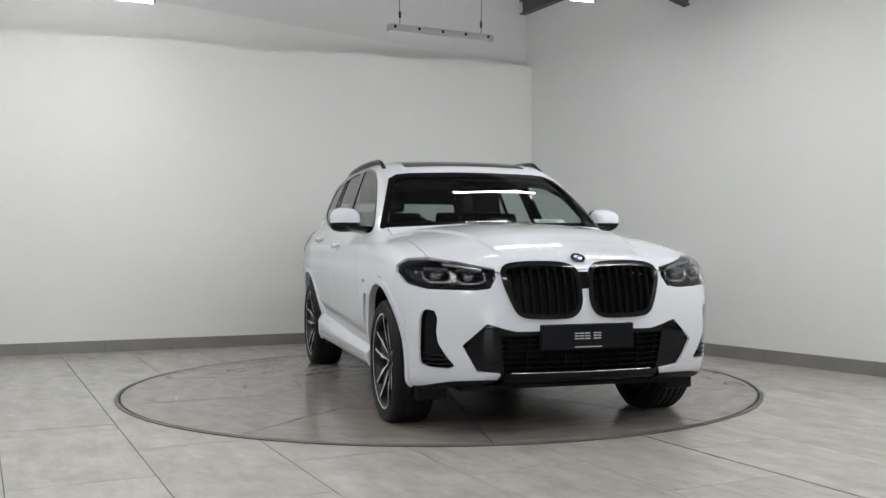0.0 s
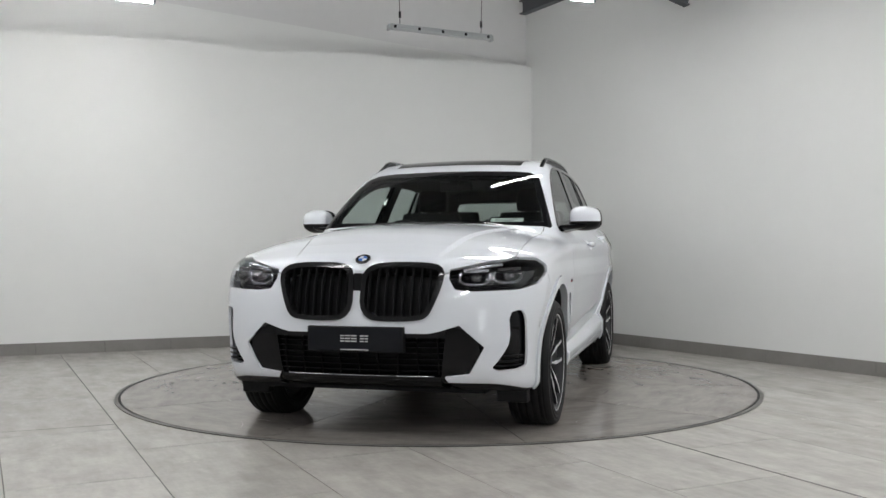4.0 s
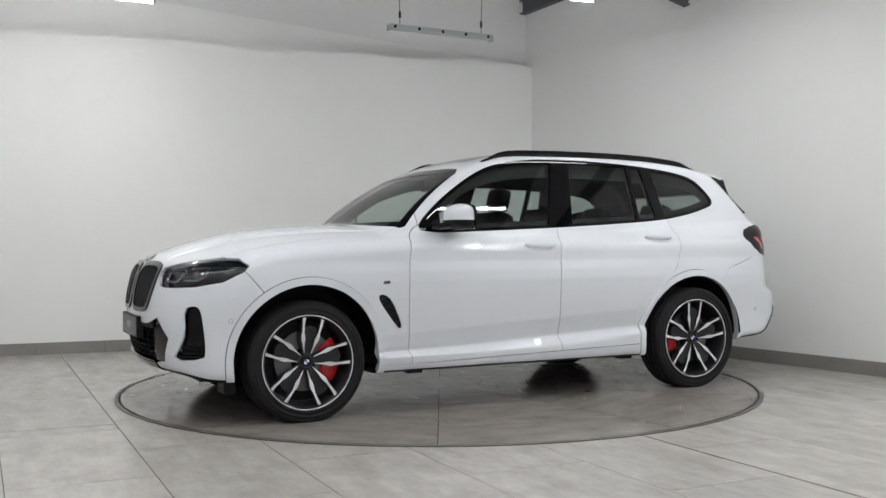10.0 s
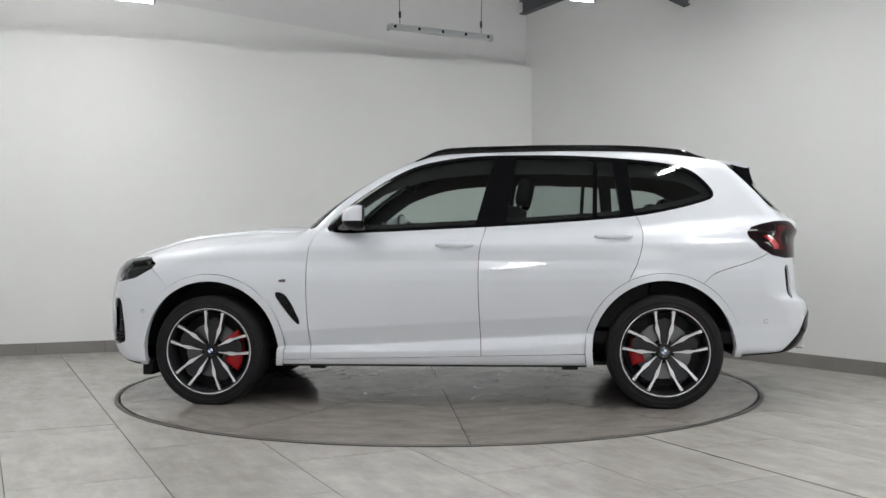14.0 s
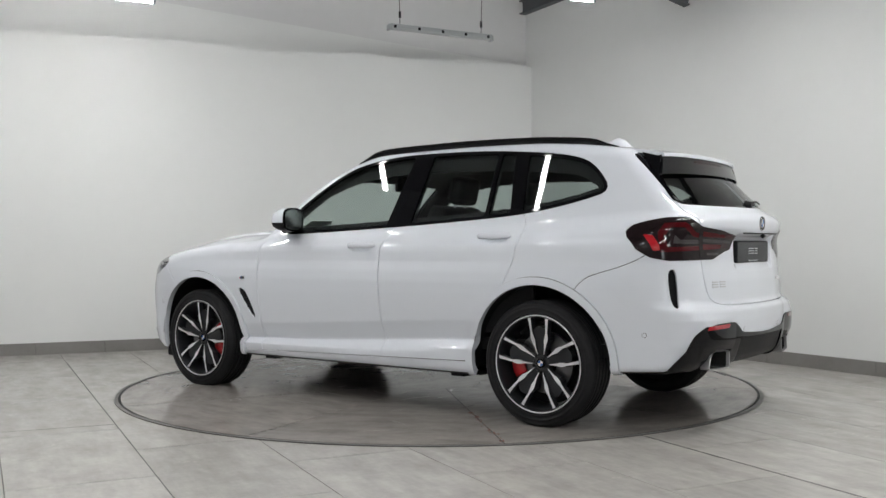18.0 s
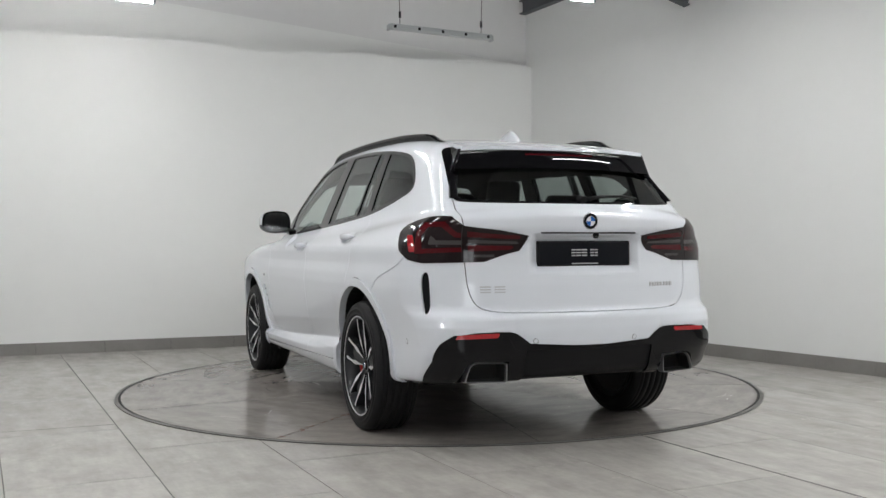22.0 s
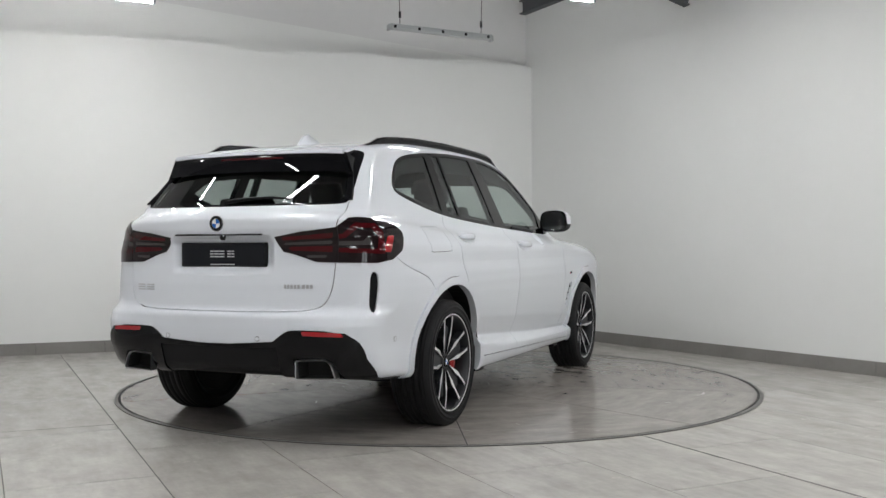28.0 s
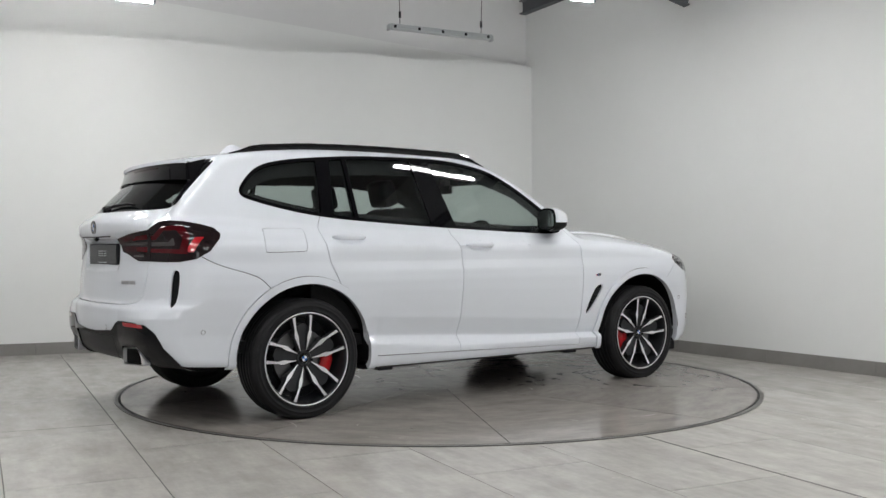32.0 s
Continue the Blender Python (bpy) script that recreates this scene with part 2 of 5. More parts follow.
# wall behind the camera with a glazed door to the daylight
SD = (CC - CB).normalized()
DA, DB = CB + SD * 6.95, CB + SD * 8.05
wall("wall_south", CB, DA, 0, ROOM_H, ROOM_H, .2, "grey painted wall", paint=BACKWALL)
wall("wall_south", DB, CC, 0, ROOM_H, ROOM_H, .2, "grey painted wall", paint=BACKWALL)
wall("wall_south", DA, DB, 2.45, ROOM_H, ROOM_H, .2, "grey painted wall over the door", paint=BACKWALL)
door_m = Matrix.Translation((DA.x, DA.y, 0)) @ Matrix.Rotation(math.atan2(SD.y, SD.x), 4, "Z")
glazed = thing("door_1", "grey framed glazed double door with daylight behind", "door", kind="structure", m=door_m)
OUT = 1 if (door_m.to_3x3() @ Vector((0, 1, 0))).xy.dot(inward(CB, CC, MID)) < 0 else -1
y0, y1 = sorted((OUT * .05, OUT * .11))
for x0, z0, x1, z1 in ((0, 0, .07, 2.45), (1.03, 0, 1.10, 2.45), (.515, 0, .585, 2.45), (.07, 2.37, .515, 2.45), (.585, 2.37, 1.03, 2.45), (.07, .0, .515, .14), (.585, .0, 1.03, .14), (.07, 1.02, .515, 1.10), (.585, 1.02, 1.03, 1.10)):
    part("door_frame", boxes(x0, y0, z0, x1, y1, z1), DOORFRAME, glazed)
yy = sorted((OUT * .16, OUT * .18))
part("daylight_pane", boxes(.0, yy[0], .0, 1.10, yy[1], 2.45), DAYLIGHT, glazed)
wall("wall_west", CA, CC, 0, ROOM_H, ROOM_H, .2, "grey painted wall", paint=BACKWALL)
# Unseen ceiling; its dark tone holds bounced light off the upper walls.
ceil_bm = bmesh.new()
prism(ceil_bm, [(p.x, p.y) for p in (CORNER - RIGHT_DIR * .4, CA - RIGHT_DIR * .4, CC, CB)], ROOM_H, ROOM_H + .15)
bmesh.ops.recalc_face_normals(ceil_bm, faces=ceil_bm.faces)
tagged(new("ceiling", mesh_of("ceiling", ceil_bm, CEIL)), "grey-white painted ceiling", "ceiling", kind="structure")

floor_bm = bmesh.new()
prism(floor_bm, [(p.x, p.y) for p in (CORNER, CA, CC, CB)], -.12, -.012)
bmesh.ops.recalc_face_normals(floor_bm, faces=floor_bm.faces)
floor = tagged(new("floor", mesh_of("floor", floor_bm, GROUT)), "grey concrete-look tiled floor with thin joints", "floor", kind="structure")


def skirting(name, a, b, length, first):
    """Skirting of long grey tiles with thin joints."""
    d = (b - a).normalized()
    n = inward(a, b, MID)
    holder = tagged(new(name, mesh_of(name, box(bmesh.new(), 0, 0, 0, (b - a).length, .004, .108), GROUT)), "grey tile skirting along the wall", "baseboard", kind="structure")
    ang = math.atan2(d.y, d.x)
    flip = 1 if Vector((-math.sin(ang), math.cos(ang))).dot(n) > 0 else -1
    holder.matrix_basis = Matrix.Translation((a.x, a.y, 0)) @ Matrix.Rotation(ang, 4, "Z") @ Matrix.Diagonal((1, flip, 1, 1))
    me = mesh_of("skirting_tile", box(bmesh.new(), 0, 0, .0, length - .003, .012, .112, bevel=.0015), SKIRT)
    x = first - length
    while x < (b - a).length:
        if x > -length * .5:
            t = new("skirting_tile", me)
            t.parent = holder
            t.location = (x, 0, 0)
        x += length
    return holder


skirting("baseboard_north", CORNER, CA, .62, .30)
skirting("baseboard_east", CORNER, CB, .515, .23)

# steel roof members over the plain wall
def steel_beam(name, a, b, w, h, label):
    a, b = Vector(a), Vector(b)
    m = Matrix.Translation(a) @ (b - a).to_track_quat("X", "Z").to_matrix().to_4x4()
    L = (b - a).length
    bm = boxes(0, -w / 2, -h / 2, L, w / 2, -h / 2 + .012)
    box(bm, 0, -w / 2, h / 2 - .012, L, w / 2, h / 2)
    box(bm, 0, -.006, -h / 2, L, .006, h / 2)
    ob = new(name, mesh_of(name, bm, BEAM))
    ob.matrix_basis = m
    return tagged(ob, label, "steel beam", "roof steel")


steel_beam("steel_beam", (.985, 4.02, 3.752), (.985 + .527 * 9, 4.02 - .85 * 9, 3.752 + .03 * 9), .11, .155, "dark grey steel roof beam let into the wall")
steel_beam("steel_beam", (2.33, 1.84, 3.285), (2.33 - .93 * 5, 1.84 - .367 * 5, 3.285 + .29 * 5), .09, .11, "dark grey sloping steel roof member")


# ---- tube lights ----
def tube_light(m, lit=True, length=1.13):
    lamp = thing("tube_light", ("lit" if lit else "unlit") + " grey batten tube light hung on two thin wires", "ceiling light", "batten tube lights", m=m)
    h = length / 2
    part("housing", boxes(-h, -.031, .019, h, .031, .054, bevel=.006), LAMPBODY, lamp)
    bm = bmesh.new()
    flat = [(-.027, .019), (-.0265, .008), (-.021, .002), (-.010, .0), (.010, .0), (.021, .002), (.0265, .008), (.027, .019)]
    sweep(bm, [(-h + .02, 0, -.004), (h - .02, 0, -.004)], flat + [(.022, .028), (-.022, .028)])
    part("diffuser", bm, TUBE if lit else OFFTUBE, lamp)
    for s in (-1, 1):
        part("end_cap", boxes(s * h - .012, -.032, -.012, s * h + .012, .032, .046, bevel=.006), LAMPBODY, lamp)
    for k in range(5):
        x = -h + .05 + k * (length - .10) / 4
        for s in (-1, 1):
            part("clip", boxes(x - .013, s * .033 - .004, .012, x + .013, s * .033 + .004, .040, bevel=.003), SATIN, lamp)
    for s in (-1, 1):
        x = s * (h - .115)
        w = part("wire", cyl(bmesh.new(), (x, 0, .06), (x + s * .05, 0, ROOM_H - m.translation.z + .01), .004, 6), WIRE, lamp)
        part("gripper", cyl(bmesh.new(), (x, 0, .12), (x, 0, .18), .012, 8), SATIN, lamp)
    return lamp


# rows of battens, all at one height; the row next to the lined wall has one lamp out
LAMP_Z = 3.078
ROW_DEG = 28.0
ROW_DIR = Vector((math.cos(radians(ROW_DEG)), math.sin(radians(ROW_DEG))))
ROW_N = Vector((ROW_DIR.y, -ROW_DIR.x))


def lamp_at(along, off, lit=True):
    p = ROW_DIR * along + ROW_N * off
    return tube_light(pose(p.x, p.y, LAMP_Z, 0, 0, ROW_DEG), lit)


lamp_at(1.12, -2.03, lit=False)
lamp_at(-2.20, -2.03)
# Mostly out of view: some placed from reflections, the rest added as fill light.
for along, off in ((1.08, -.30), (-2.45, -.50), (-5.4, -.30), (1.35, 1.64), (-2.25, 1.28), (-4.6, 1.40), (.92, 2.97), (-2.6, 3.3), (2.0, 4.3),
                   (2.2, 5.2), (-1.1, 5.2), (-4.3, 5.2), (2.6, 7.0), (-.7, 7.0), (-4.0, 7.0)):
    lamp_at(along, off)

# ---- the car's outer surface: a smooth solid from its side, plan and end profiles ----
def curve(pts):
    """A smooth curve through (u, v) pairs, as a function of u (monotone cubic)."""
    p = np.array(pts, float)
    x, y = p[:, 0], p[:, 1]
    d = np.diff(y) / np.diff(x)
    m = np.empty(len(x))
    m[0], m[-1] = d[0], d[-1]
    same = d[1:] * d[:-1] > 0
    m[1:-1] = np.where(same, 2 * d[1:] * d[:-1] / np.where(same, d[1:] + d[:-1], 1), 0)

    def f(u):
        u = np.clip(u, x[0], x[-1])
        i = np.clip(np.searchsorted(x, u) - 1, 0, len(x) - 2)
        h = x[i + 1] - x[i]
        t = (u - x[i]) / h
        return ((2 * t**3 - 3 * t**2 + 1) * y[i] + (t**3 - 2 * t**2 + t) * h * m[i]
                + (3 * t**2 - 2 * t**3) * y[i + 1] + (t**3 - t**2) * h * m[i + 1])
    return f


def even(pts):
    """A smooth curve of a, a level one at the middle, near (a, v) pairs."""
    p = np.array(pts, float)
    basis = lambda a: np.stack([a**0, a**2, a**4, a**6], -1)
    w = np.array([4.0] + [1.0] * (len(p) - 1))[:, None]
    c = np.linalg.lstsq(basis(p[:, 0]) * w, p[:, 1] * w[:, 0], rcond=None)[0]
    return lambda a: basis(np.clip(a, 0, p[-1, 0] + .05)) @ c


def cubic(pts):
    p = np.array(pts, float)
    c = np.polyfit(p[:, 0], p[:, 1], 3)
    return lambda u: np.polyval(c, np.clip(u, p[0, 0], p[-1, 0] + .05))


def smax(a, b, k):
    h = np.maximum(k - np.abs(a - b), 0) / k
    return np.maximum(a, b) + h * h * k * 0.25


def crisp(pts, soft=.008):
    """Straight runs between (u, v) pairs with slightly rounded corners."""
    p = np.array(pts, float)
    g = np.linspace(p[0, 0], p[-1, 0], 1400)
    v = np.interp(g, p[:, 0], p[:, 1])
    k = max(int(soft * 3 / (g[1] - g[0])), 1)
    w = np.exp(-.5 * (np.arange(-k, k + 1) * (g[1] - g[0]) / soft)**2)
    v = np.convolve(np.pad(v, k, "edge"), w / w.sum(), "valid")
    return lambda u: np.interp(u, g, v)


SIDE_Z = crisp([(0.20, .845), (0.262, .890), (0.318, .905), (0.350, .908), (0.354, .907), (0.398, .858), (0.404, .8535), (0.412, .8550), (0.516, .894), (0.524, .8965), (0.60, .906), (0.72, .920),
                (0.80, .926), (0.86, .924), (0.92, .914), (0.985, .915), (1.02, .909), (1.05, .888), (1.10, .864), (1.18, .82), (1.3, .76)], .005)
SIDE_ENDS = crisp([(0.20, .860), (0.30, .884), (0.43, .889), (0.515, .892), (0.60, .902), (0.72, .920), (0.80, .926), (0.86, .924),
                   (0.92, .914), (0.985, .915), (1.02, .909), (1.05, .888), (1.10, .864), (1.18, .82), (1.3, .76)], .009)
PLAN = crisp([(-2.45, -.085), (-2.2, -.055), (-1.9, -.022), (-1.45, .004), (-1.0, .003), (-.2, .004), (.6, .003), (1.1, .006), (1.45, .010),
              (1.75, .004), (2.0, -.02), (2.3, -.08)], .10)
HOOD = curve([(.3, 1.20), (.70, 1.178), (.95, 1.152), (1.25, 1.136), (1.55, 1.108), (1.75, 1.075), (1.9, 1.032), (2.05, .988), (2.15, .955), (2.22, .91), (2.32, .82)])
DECK = curve([(-2.5, 1.20), (-2.0, 1.24), (-1.2, 1.2), (.3, 1.16)])
FRONT_Y = curve([(-.25, -.010), (0, 0), (.25, -.010), (.5, -.046), (.66, -.090), (.78, -.155), (.86, -.24), (.93, -.38), (1.0, -.6)])
FRONT_Z = curve([(.15, 2.10), (.25, 2.19), (.32, 2.235), (.42, 2.265), (.58, 2.275), (.68, 2.268), (.80, 2.245), (.88, 2.222), (.94, 2.19), (1.1, 2.05)])
REAR_Y = curve([(-.25, .009), (0, 0), (.3, .012), (.5, .04), (.65, .080), (.78, .145), (.86, .235), (.92, .36), (1.0, .6)])
REAR_Z = crisp([(.15, -2.20), (.28, -2.33), (.40, -2.395), (.50, -2.425), (.60, -2.430), (.668, -2.428), (.695, -2.392), (.82, -2.385), (.92, -2.372), (1.02, -2.368),
                (1.065, -2.378), (1.10, -2.40), (1.15, -2.405), (1.19, -2.385), (1.24, -2.33), (1.35, -2.24)], .008)
TUMBLE = lambda z: .8222 - .345 * (z - 1.12) - .085 * np.maximum(z - 1.12, 0)**2
GPLAN = crisp([(-2.3, -.10), (-2.0, -.062), (-1.6, -.022), (-1.1, -.004), (-.4, 0), (.2, -.004), (.7, -.012), (1.2, -.03)], .16)
ROOF = curve([(-2.35, 1.482), (-2.1, 1.529), (-1.9, 1.566), (-1.7, 1.600), (-1.5, 1.625), (-1.2, 1.646), (-.6, 1.660), (-.2, 1.653), (.1, 1.626), (.3, 1.59), (.8, 1.46)])
SCREEN = cubic([(1.00, 1.03), (1.06, .972), (1.14, .885), (1.25, .752), (1.35, .595), (1.45, .43), (1.53, .285), (1.60, .13), (1.66, -.03)])
SCREEN_Y = even([(0, .045), (.3, .03), (.55, -.015), (.7, -.06), (.85, -.13)])
BACK = cubic([(1.16, -2.385), (1.24, -2.318), (1.32, -2.24), (1.39, -2.168), (1.45, -2.108), (1.52, -2.04), (1.60, -1.96)])
BACK_Y = lambda a: .40 * a * a


BOTTOM = crisp([(-2.6, .372), (-2.3, .350), (-1.84, .322), (-1.25, .30), (-1.02, .247), (1.93, .247), (2.0, .255), (2.12, .288), (2.4, .31)], .012)


HANDLES = [(-.140, 1.014), (-1.132, 1.064)]


def body_field(x, y, z):
    """Below zero inside the car's body."""
    a = np.abs(y)
    fade = np.clip((.80 - z) / .22, 0, 1)
    side = a - SIDE_Z(z + .055 * fade * np.clip(x - .05, -1.0, .9) * np.clip((z - .33) / .07, 0, 1)) - PLAN(x)
    ends = np.clip((np.abs(x) - .93) / .16, 0, 1)
    side = side * (1 - ends) + (a - SIDE_ENDS(z) - PLAN(x)) * ends
    for hx, hz in HANDLES:
        u = ((x - hx) / .104)**2 + ((z - hz) / .033)**2
        side = side + .013 * np.clip(1.15 - u, 0, 1)**.7
    top = z - np.where(x > .3, HOOD(x), DECK(x)) + .055 * (a / .75)**2 + .02 * (a / .75)**4
    ridge = .40 + .20 * np.clip((2.10 - x) / 1.15, 0, 1)
    top = top - .013 * np.clip((ridge - a) / .022 + .5, 0, 1) * np.clip((x - .85) / .3, 0, 1) * np.clip((2.2 - x) / .25, 0, 1)
    low = smax(side, top, .060)
    low = smax(low, x - FRONT_Z(z) - FRONT_Y(a), .075)
    up = np.clip((z - .98) / .2, 0, 1)
    shelf = .036 * np.clip((.725 - z) / .11, 0, 1) * np.clip((z - .33) / .15, 0, 1) * np.clip((a - .42) / .30, 0, 1)
    recess = .026 * np.clip((.315 - a) / .035, 0, 1) * np.clip((1.074 - z) / .014, 0, 1) * np.clip((z - .870) / .06, 0, 1)
    low = smax(low, REAR_Z(z) + .012 + recess - shelf + REAR_Y(a) + .5 * up * up * (3 - 2 * up) * np.maximum(a - .4, 0)**2 - x, .06)
    low = smax(low, BOTTOM(x) - z, .05)
    gh = smax(a - TUMBLE(z) - GPLAN(x), z - ROOF(x) + .016 * (a / .6)**2 + .010 * (a / .6)**6, .055)
    gh = smax(gh, (x - SCREEN(z) - SCREEN_Y(a)) * .55, .07)
    gh = smax(gh, (BACK(z) + BACK_Y(a) - x) * .8, .06)
    gh = smax(gh, 1.06 - z, .02)
    return -smax(-low, -gh, .035)


def meet(q, p, field=body_field):
    """Where the way from q (inside) to p (outside) leaves the solid."""
    lo, hi = np.zeros(len(q)), np.ones(len(q))
    for _ in range(26):
        mid = (lo + hi) / 2
        w = q + (p - q) * mid[:, None]
        inside = field(w[:, 0], w[:, 1], w[:, 2]) < 0
        lo, hi = np.where(inside, mid, lo), np.where(inside, hi, mid)
    return q + (p - q) * lo[:, None]


def gradient(p, field=body_field, e=1e-3):
    g = np.stack([field(*(p + d).T) - field(*(p - d).T) for d in np.eye(3) * e], 1)
    return g / np.maximum(np.linalg.norm(g, axis=1), 1e-9)[:, None]


# ---- the car's skin: one dense surface, cut along outlines into its panels ----
def skin_grid(step=.016):
    """A closed box grid blown on to the body."""
    lo, hi = np.array([-2.75, -1.15, .05]), np.array([2.6, 1.15, 1.85])
    ilo, ihi = np.array([-1.80, -.40, .55]), np.array([1.65, .40, .90])
    n = np.round((hi - lo) / step).astype(int)
    n[1] += n[1] % 2
    V, Q, seen = [], [], {}

    def vid(i, j, k):
        key = (i, j, k)
        if key not in seen:
            seen[key] = len(V)
            V.append(key)
        return seen[key]
    for ax in range(3):
        u, w = [a for a in range(3) if a != ax]
        for end in (0, n[ax]):
            for i in range(n[u]):
                for j in range(n[w]):
                    q = []
                    for di, dj in ((0, 0), (1, 0), (1, 1), (0, 1)):
                        key = [0, 0, 0]
                        key[ax], key[u], key[w] = end, i + di, j + dj
                        q.append(vid(*key))
                    flip = (end == 0) != (ax == 1)
                    Q.append(q[::-1] if flip else q)
    P = lo + np.array(V) / n * (hi - lo)
    inner = np.clip(P, ilo, ihi)
    # even out: slide the inner points so that the ways fan gently
    t = (P - lo) / (hi - lo)
    soft = ilo + (ihi - ilo) * t
    inner = .45 * inner + .55 * soft
    return meet(inner, P), np.array(Q)


class Skin:
    """Triangles with labels; split() cuts those of one label along the zero line of a function."""
    def __init__(self, V, Q):
        self.V = V
        d1 = np.linalg.norm(V[Q[:, 0]] - V[Q[:, 2]], axis=1)
        d2 = np.linalg.norm(V[Q[:, 1]] - V[Q[:, 3]], axis=1)
        a = np.where((d1 < d2)[:, None], Q[:, [0, 1, 2]], Q[:, [0, 1, 3]])
        b = np.where((d1 < d2)[:, None], Q[:, [0, 2, 3]], Q[:, [1, 2, 3]])
        self.T = {"body": np.concatenate([a, b])}

    def split(self, label, into, phi, where=None, snap=.0006):
        """Moves what lies below zero of phi from one label to another, cutting triangles on the line."""
        T = self.T.get(label)
        if T is None or not len(T):
            return
        f = phi(self.V)
        idle = np.zeros((0, 3), int)
        if where is not None:
            ok = where(self.V)[T].all(1)
            idle, T = T[~ok], T[ok]
        f = np.where(np.abs(f) < 1e-6, 1e-6, f)
        s = f[T] < 0
        cnt = s.sum(1)
        inside, outside = [T[cnt == 3]], [idle, T[cnt == 0]]
        mixed = T[(cnt == 1) | (cnt == 2)]
        if len(mixed):
            sm = f[mixed] < 0
            lone = np.where(sm.sum(1) == 1, sm.argmax(1), (~sm).argmax(1))
            r = np.arange(len(mixed))
            a, b, c = mixed[r, lone], mixed[r, (lone + 1) % 3], mixed[r, (lone + 2) % 3]
            ed = np.concatenate([np.stack([a, b], 1), np.stack([a, c], 1)])
            es = np.sort(ed, 1)
            uniq, inv = np.unique(es, axis=0, return_inverse=True)
            inv = inv.ravel()
            fa, fb = f[uniq[:, 0]], f[uniq[:, 1]]
            w = np.clip(fa / (fa - fb), .02, .98)[:, None]
            base = len(self.V)
            self.V = np.concatenate([self.V, self.V[uniq[:, 0]] * (1 - w) + self.V[uniq[:, 1]] * w])
            ab, ac = base + inv[:len(mixed)], base + inv[len(mixed):]
            lone_in = sm[r, lone]
            tip = np.stack([a, ab, ac], 1)
            q1, q2 = np.stack([ab, b, c], 1), np.stack([ab, c, ac], 1)
            inside += [tip[lone_in], q1[~lone_in], q2[~lone_in]]
            outside += [tip[~lone_in], q1[lone_in], q2[lone_in]]
        self.T[label] = np.concatenate(outside)
        old = self.T.get(into)
        self.T[into] = np.concatenate(inside + ([old] if old is not None else []))

    def groove(self, label, phi, where=None, width=.0044):
        """A panel gap along the zero line of phi."""
        near = lambda p: np.abs(phi(p)) < .07
        ok = near if where is None else (lambda p: near(p) & where(p))
        self.split(label, "_near", lambda p: phi(p) - width / 2, ok)
        self.split("_near", "_far", lambda p: phi(p) + width / 2)
        far = self.T.pop("_far", None)
        if far is not None:
            self.T[label] = np.concatenate([self.T[label], far])
        T = self.T.pop("_near", None)
        if T is not None:
            old = self.T.get("gap")
            self.T["gap"] = T if old is None else np.concatenate([old, T])

    def crease(self, label, phi, where=None, gap=.005):
        """Rows of points on both sides of a fold, so that it stays sharp."""
        for k in (-gap, 0.0, gap):
            near = lambda p: np.abs(phi(p) - k) < .06
            ok = near if where is None else (lambda p: near(p) & where(p))
            self.split(label, "_fold", lambda p: phi(p) - k, ok)
            T = self.T.pop("_fold", None)
            if T is not None:
                self.T[label] = np.concatenate([self.T[label], T])

    def pieces(self, label):
        """The connected pieces of a label, largest first."""
        T = self.T.get(label, np.zeros((0, 3), int))
        ids, inv = np.unique(T, return_inverse=True)
        inv = inv.reshape(-1, 3)
        root = np.arange(len(ids))
        while True:
            m = root[inv].min(1)
            nxt = root.copy()
            for k in range(3):
                np.minimum.at(nxt, inv[:, k], m)
            nxt = nxt[nxt]
            if (nxt == root).all():
                break
            root = nxt
        tri = root[inv[:, 0]]
        return sorted([T[tri == u] for u in np.unique(tri)], key=len, reverse=True)

    def mesh(self, name, T, material, depth=.012, out=0.0, rim=True):
        """A panel: its skin, set out by a little, with its edges turned inwards."""
        ids, inv = np.unique(T, return_inverse=True)
        T = inv.reshape(-1, 3)
        P = self.V[ids]
        N = gradient(P)
        for _ in range(2):
            P = P - N * np.clip(body_field(*P.T), -.004, .004)[:, None]
        N = gradient(P, e=4e-4)
        P = P + N * out
        faces = T
        normals = N
        if rim and depth:
            e = np.concatenate([T[:, [0, 1]], T[:, [1, 2]], T[:, [2, 0]]])
            key = e[:, 0] * (len(P) + 1) + e[:, 1]
            rev = e[:, 1] * (len(P) + 1) + e[:, 0]
            bd = e[~np.isin(key, rev)]
            vs = np.unique(bd)
            top = len(P) + np.arange(len(vs))
            low = top[-1] + 1 + np.arange(len(vs)) if len(vs) else top
            mt, ml = np.zeros(len(P), int), np.zeros(len(P), int)
            mt[vs], ml[vs] = top, low
            P = np.concatenate([P, P[vs], P[vs] - N[vs] * depth])
            quads = np.stack([mt[bd[:, 1]], mt[bd[:, 0]], ml[bd[:, 0]], ml[bd[:, 1]]], 1)
        else:
            quads = np.zeros((0, 4), int)
        me = bpy.data.meshes.new(name)
        nt, nq = len(faces), len(quads)
        me.vertices.add(len(P))
        me.vertices.foreach_set("co", P.astype(np.float32).ravel())
        me.loops.add(nt * 3 + nq * 4)
        me.loops.foreach_set("vertex_index", np.concatenate([faces.ravel(), quads.ravel()]).astype(np.int32))
        me.polygons.add(nt + nq)
        starts = np.concatenate([np.arange(nt) * 3, nt * 3 + np.arange(nq) * 4])
        me.polygons.foreach_set("loop_start", starts.astype(np.int32))
        me.polygons.foreach_set("use_smooth", np.ones(nt + nq, bool))
        me.materials.append(material)
        me.update(calc_edges=True)
        me.validate()
        full = np.zeros((len(P), 3))
        full[:len(N)] = N
        me.normals_split_custom_set_from_vertices([tuple(v) for v in full])
        return me


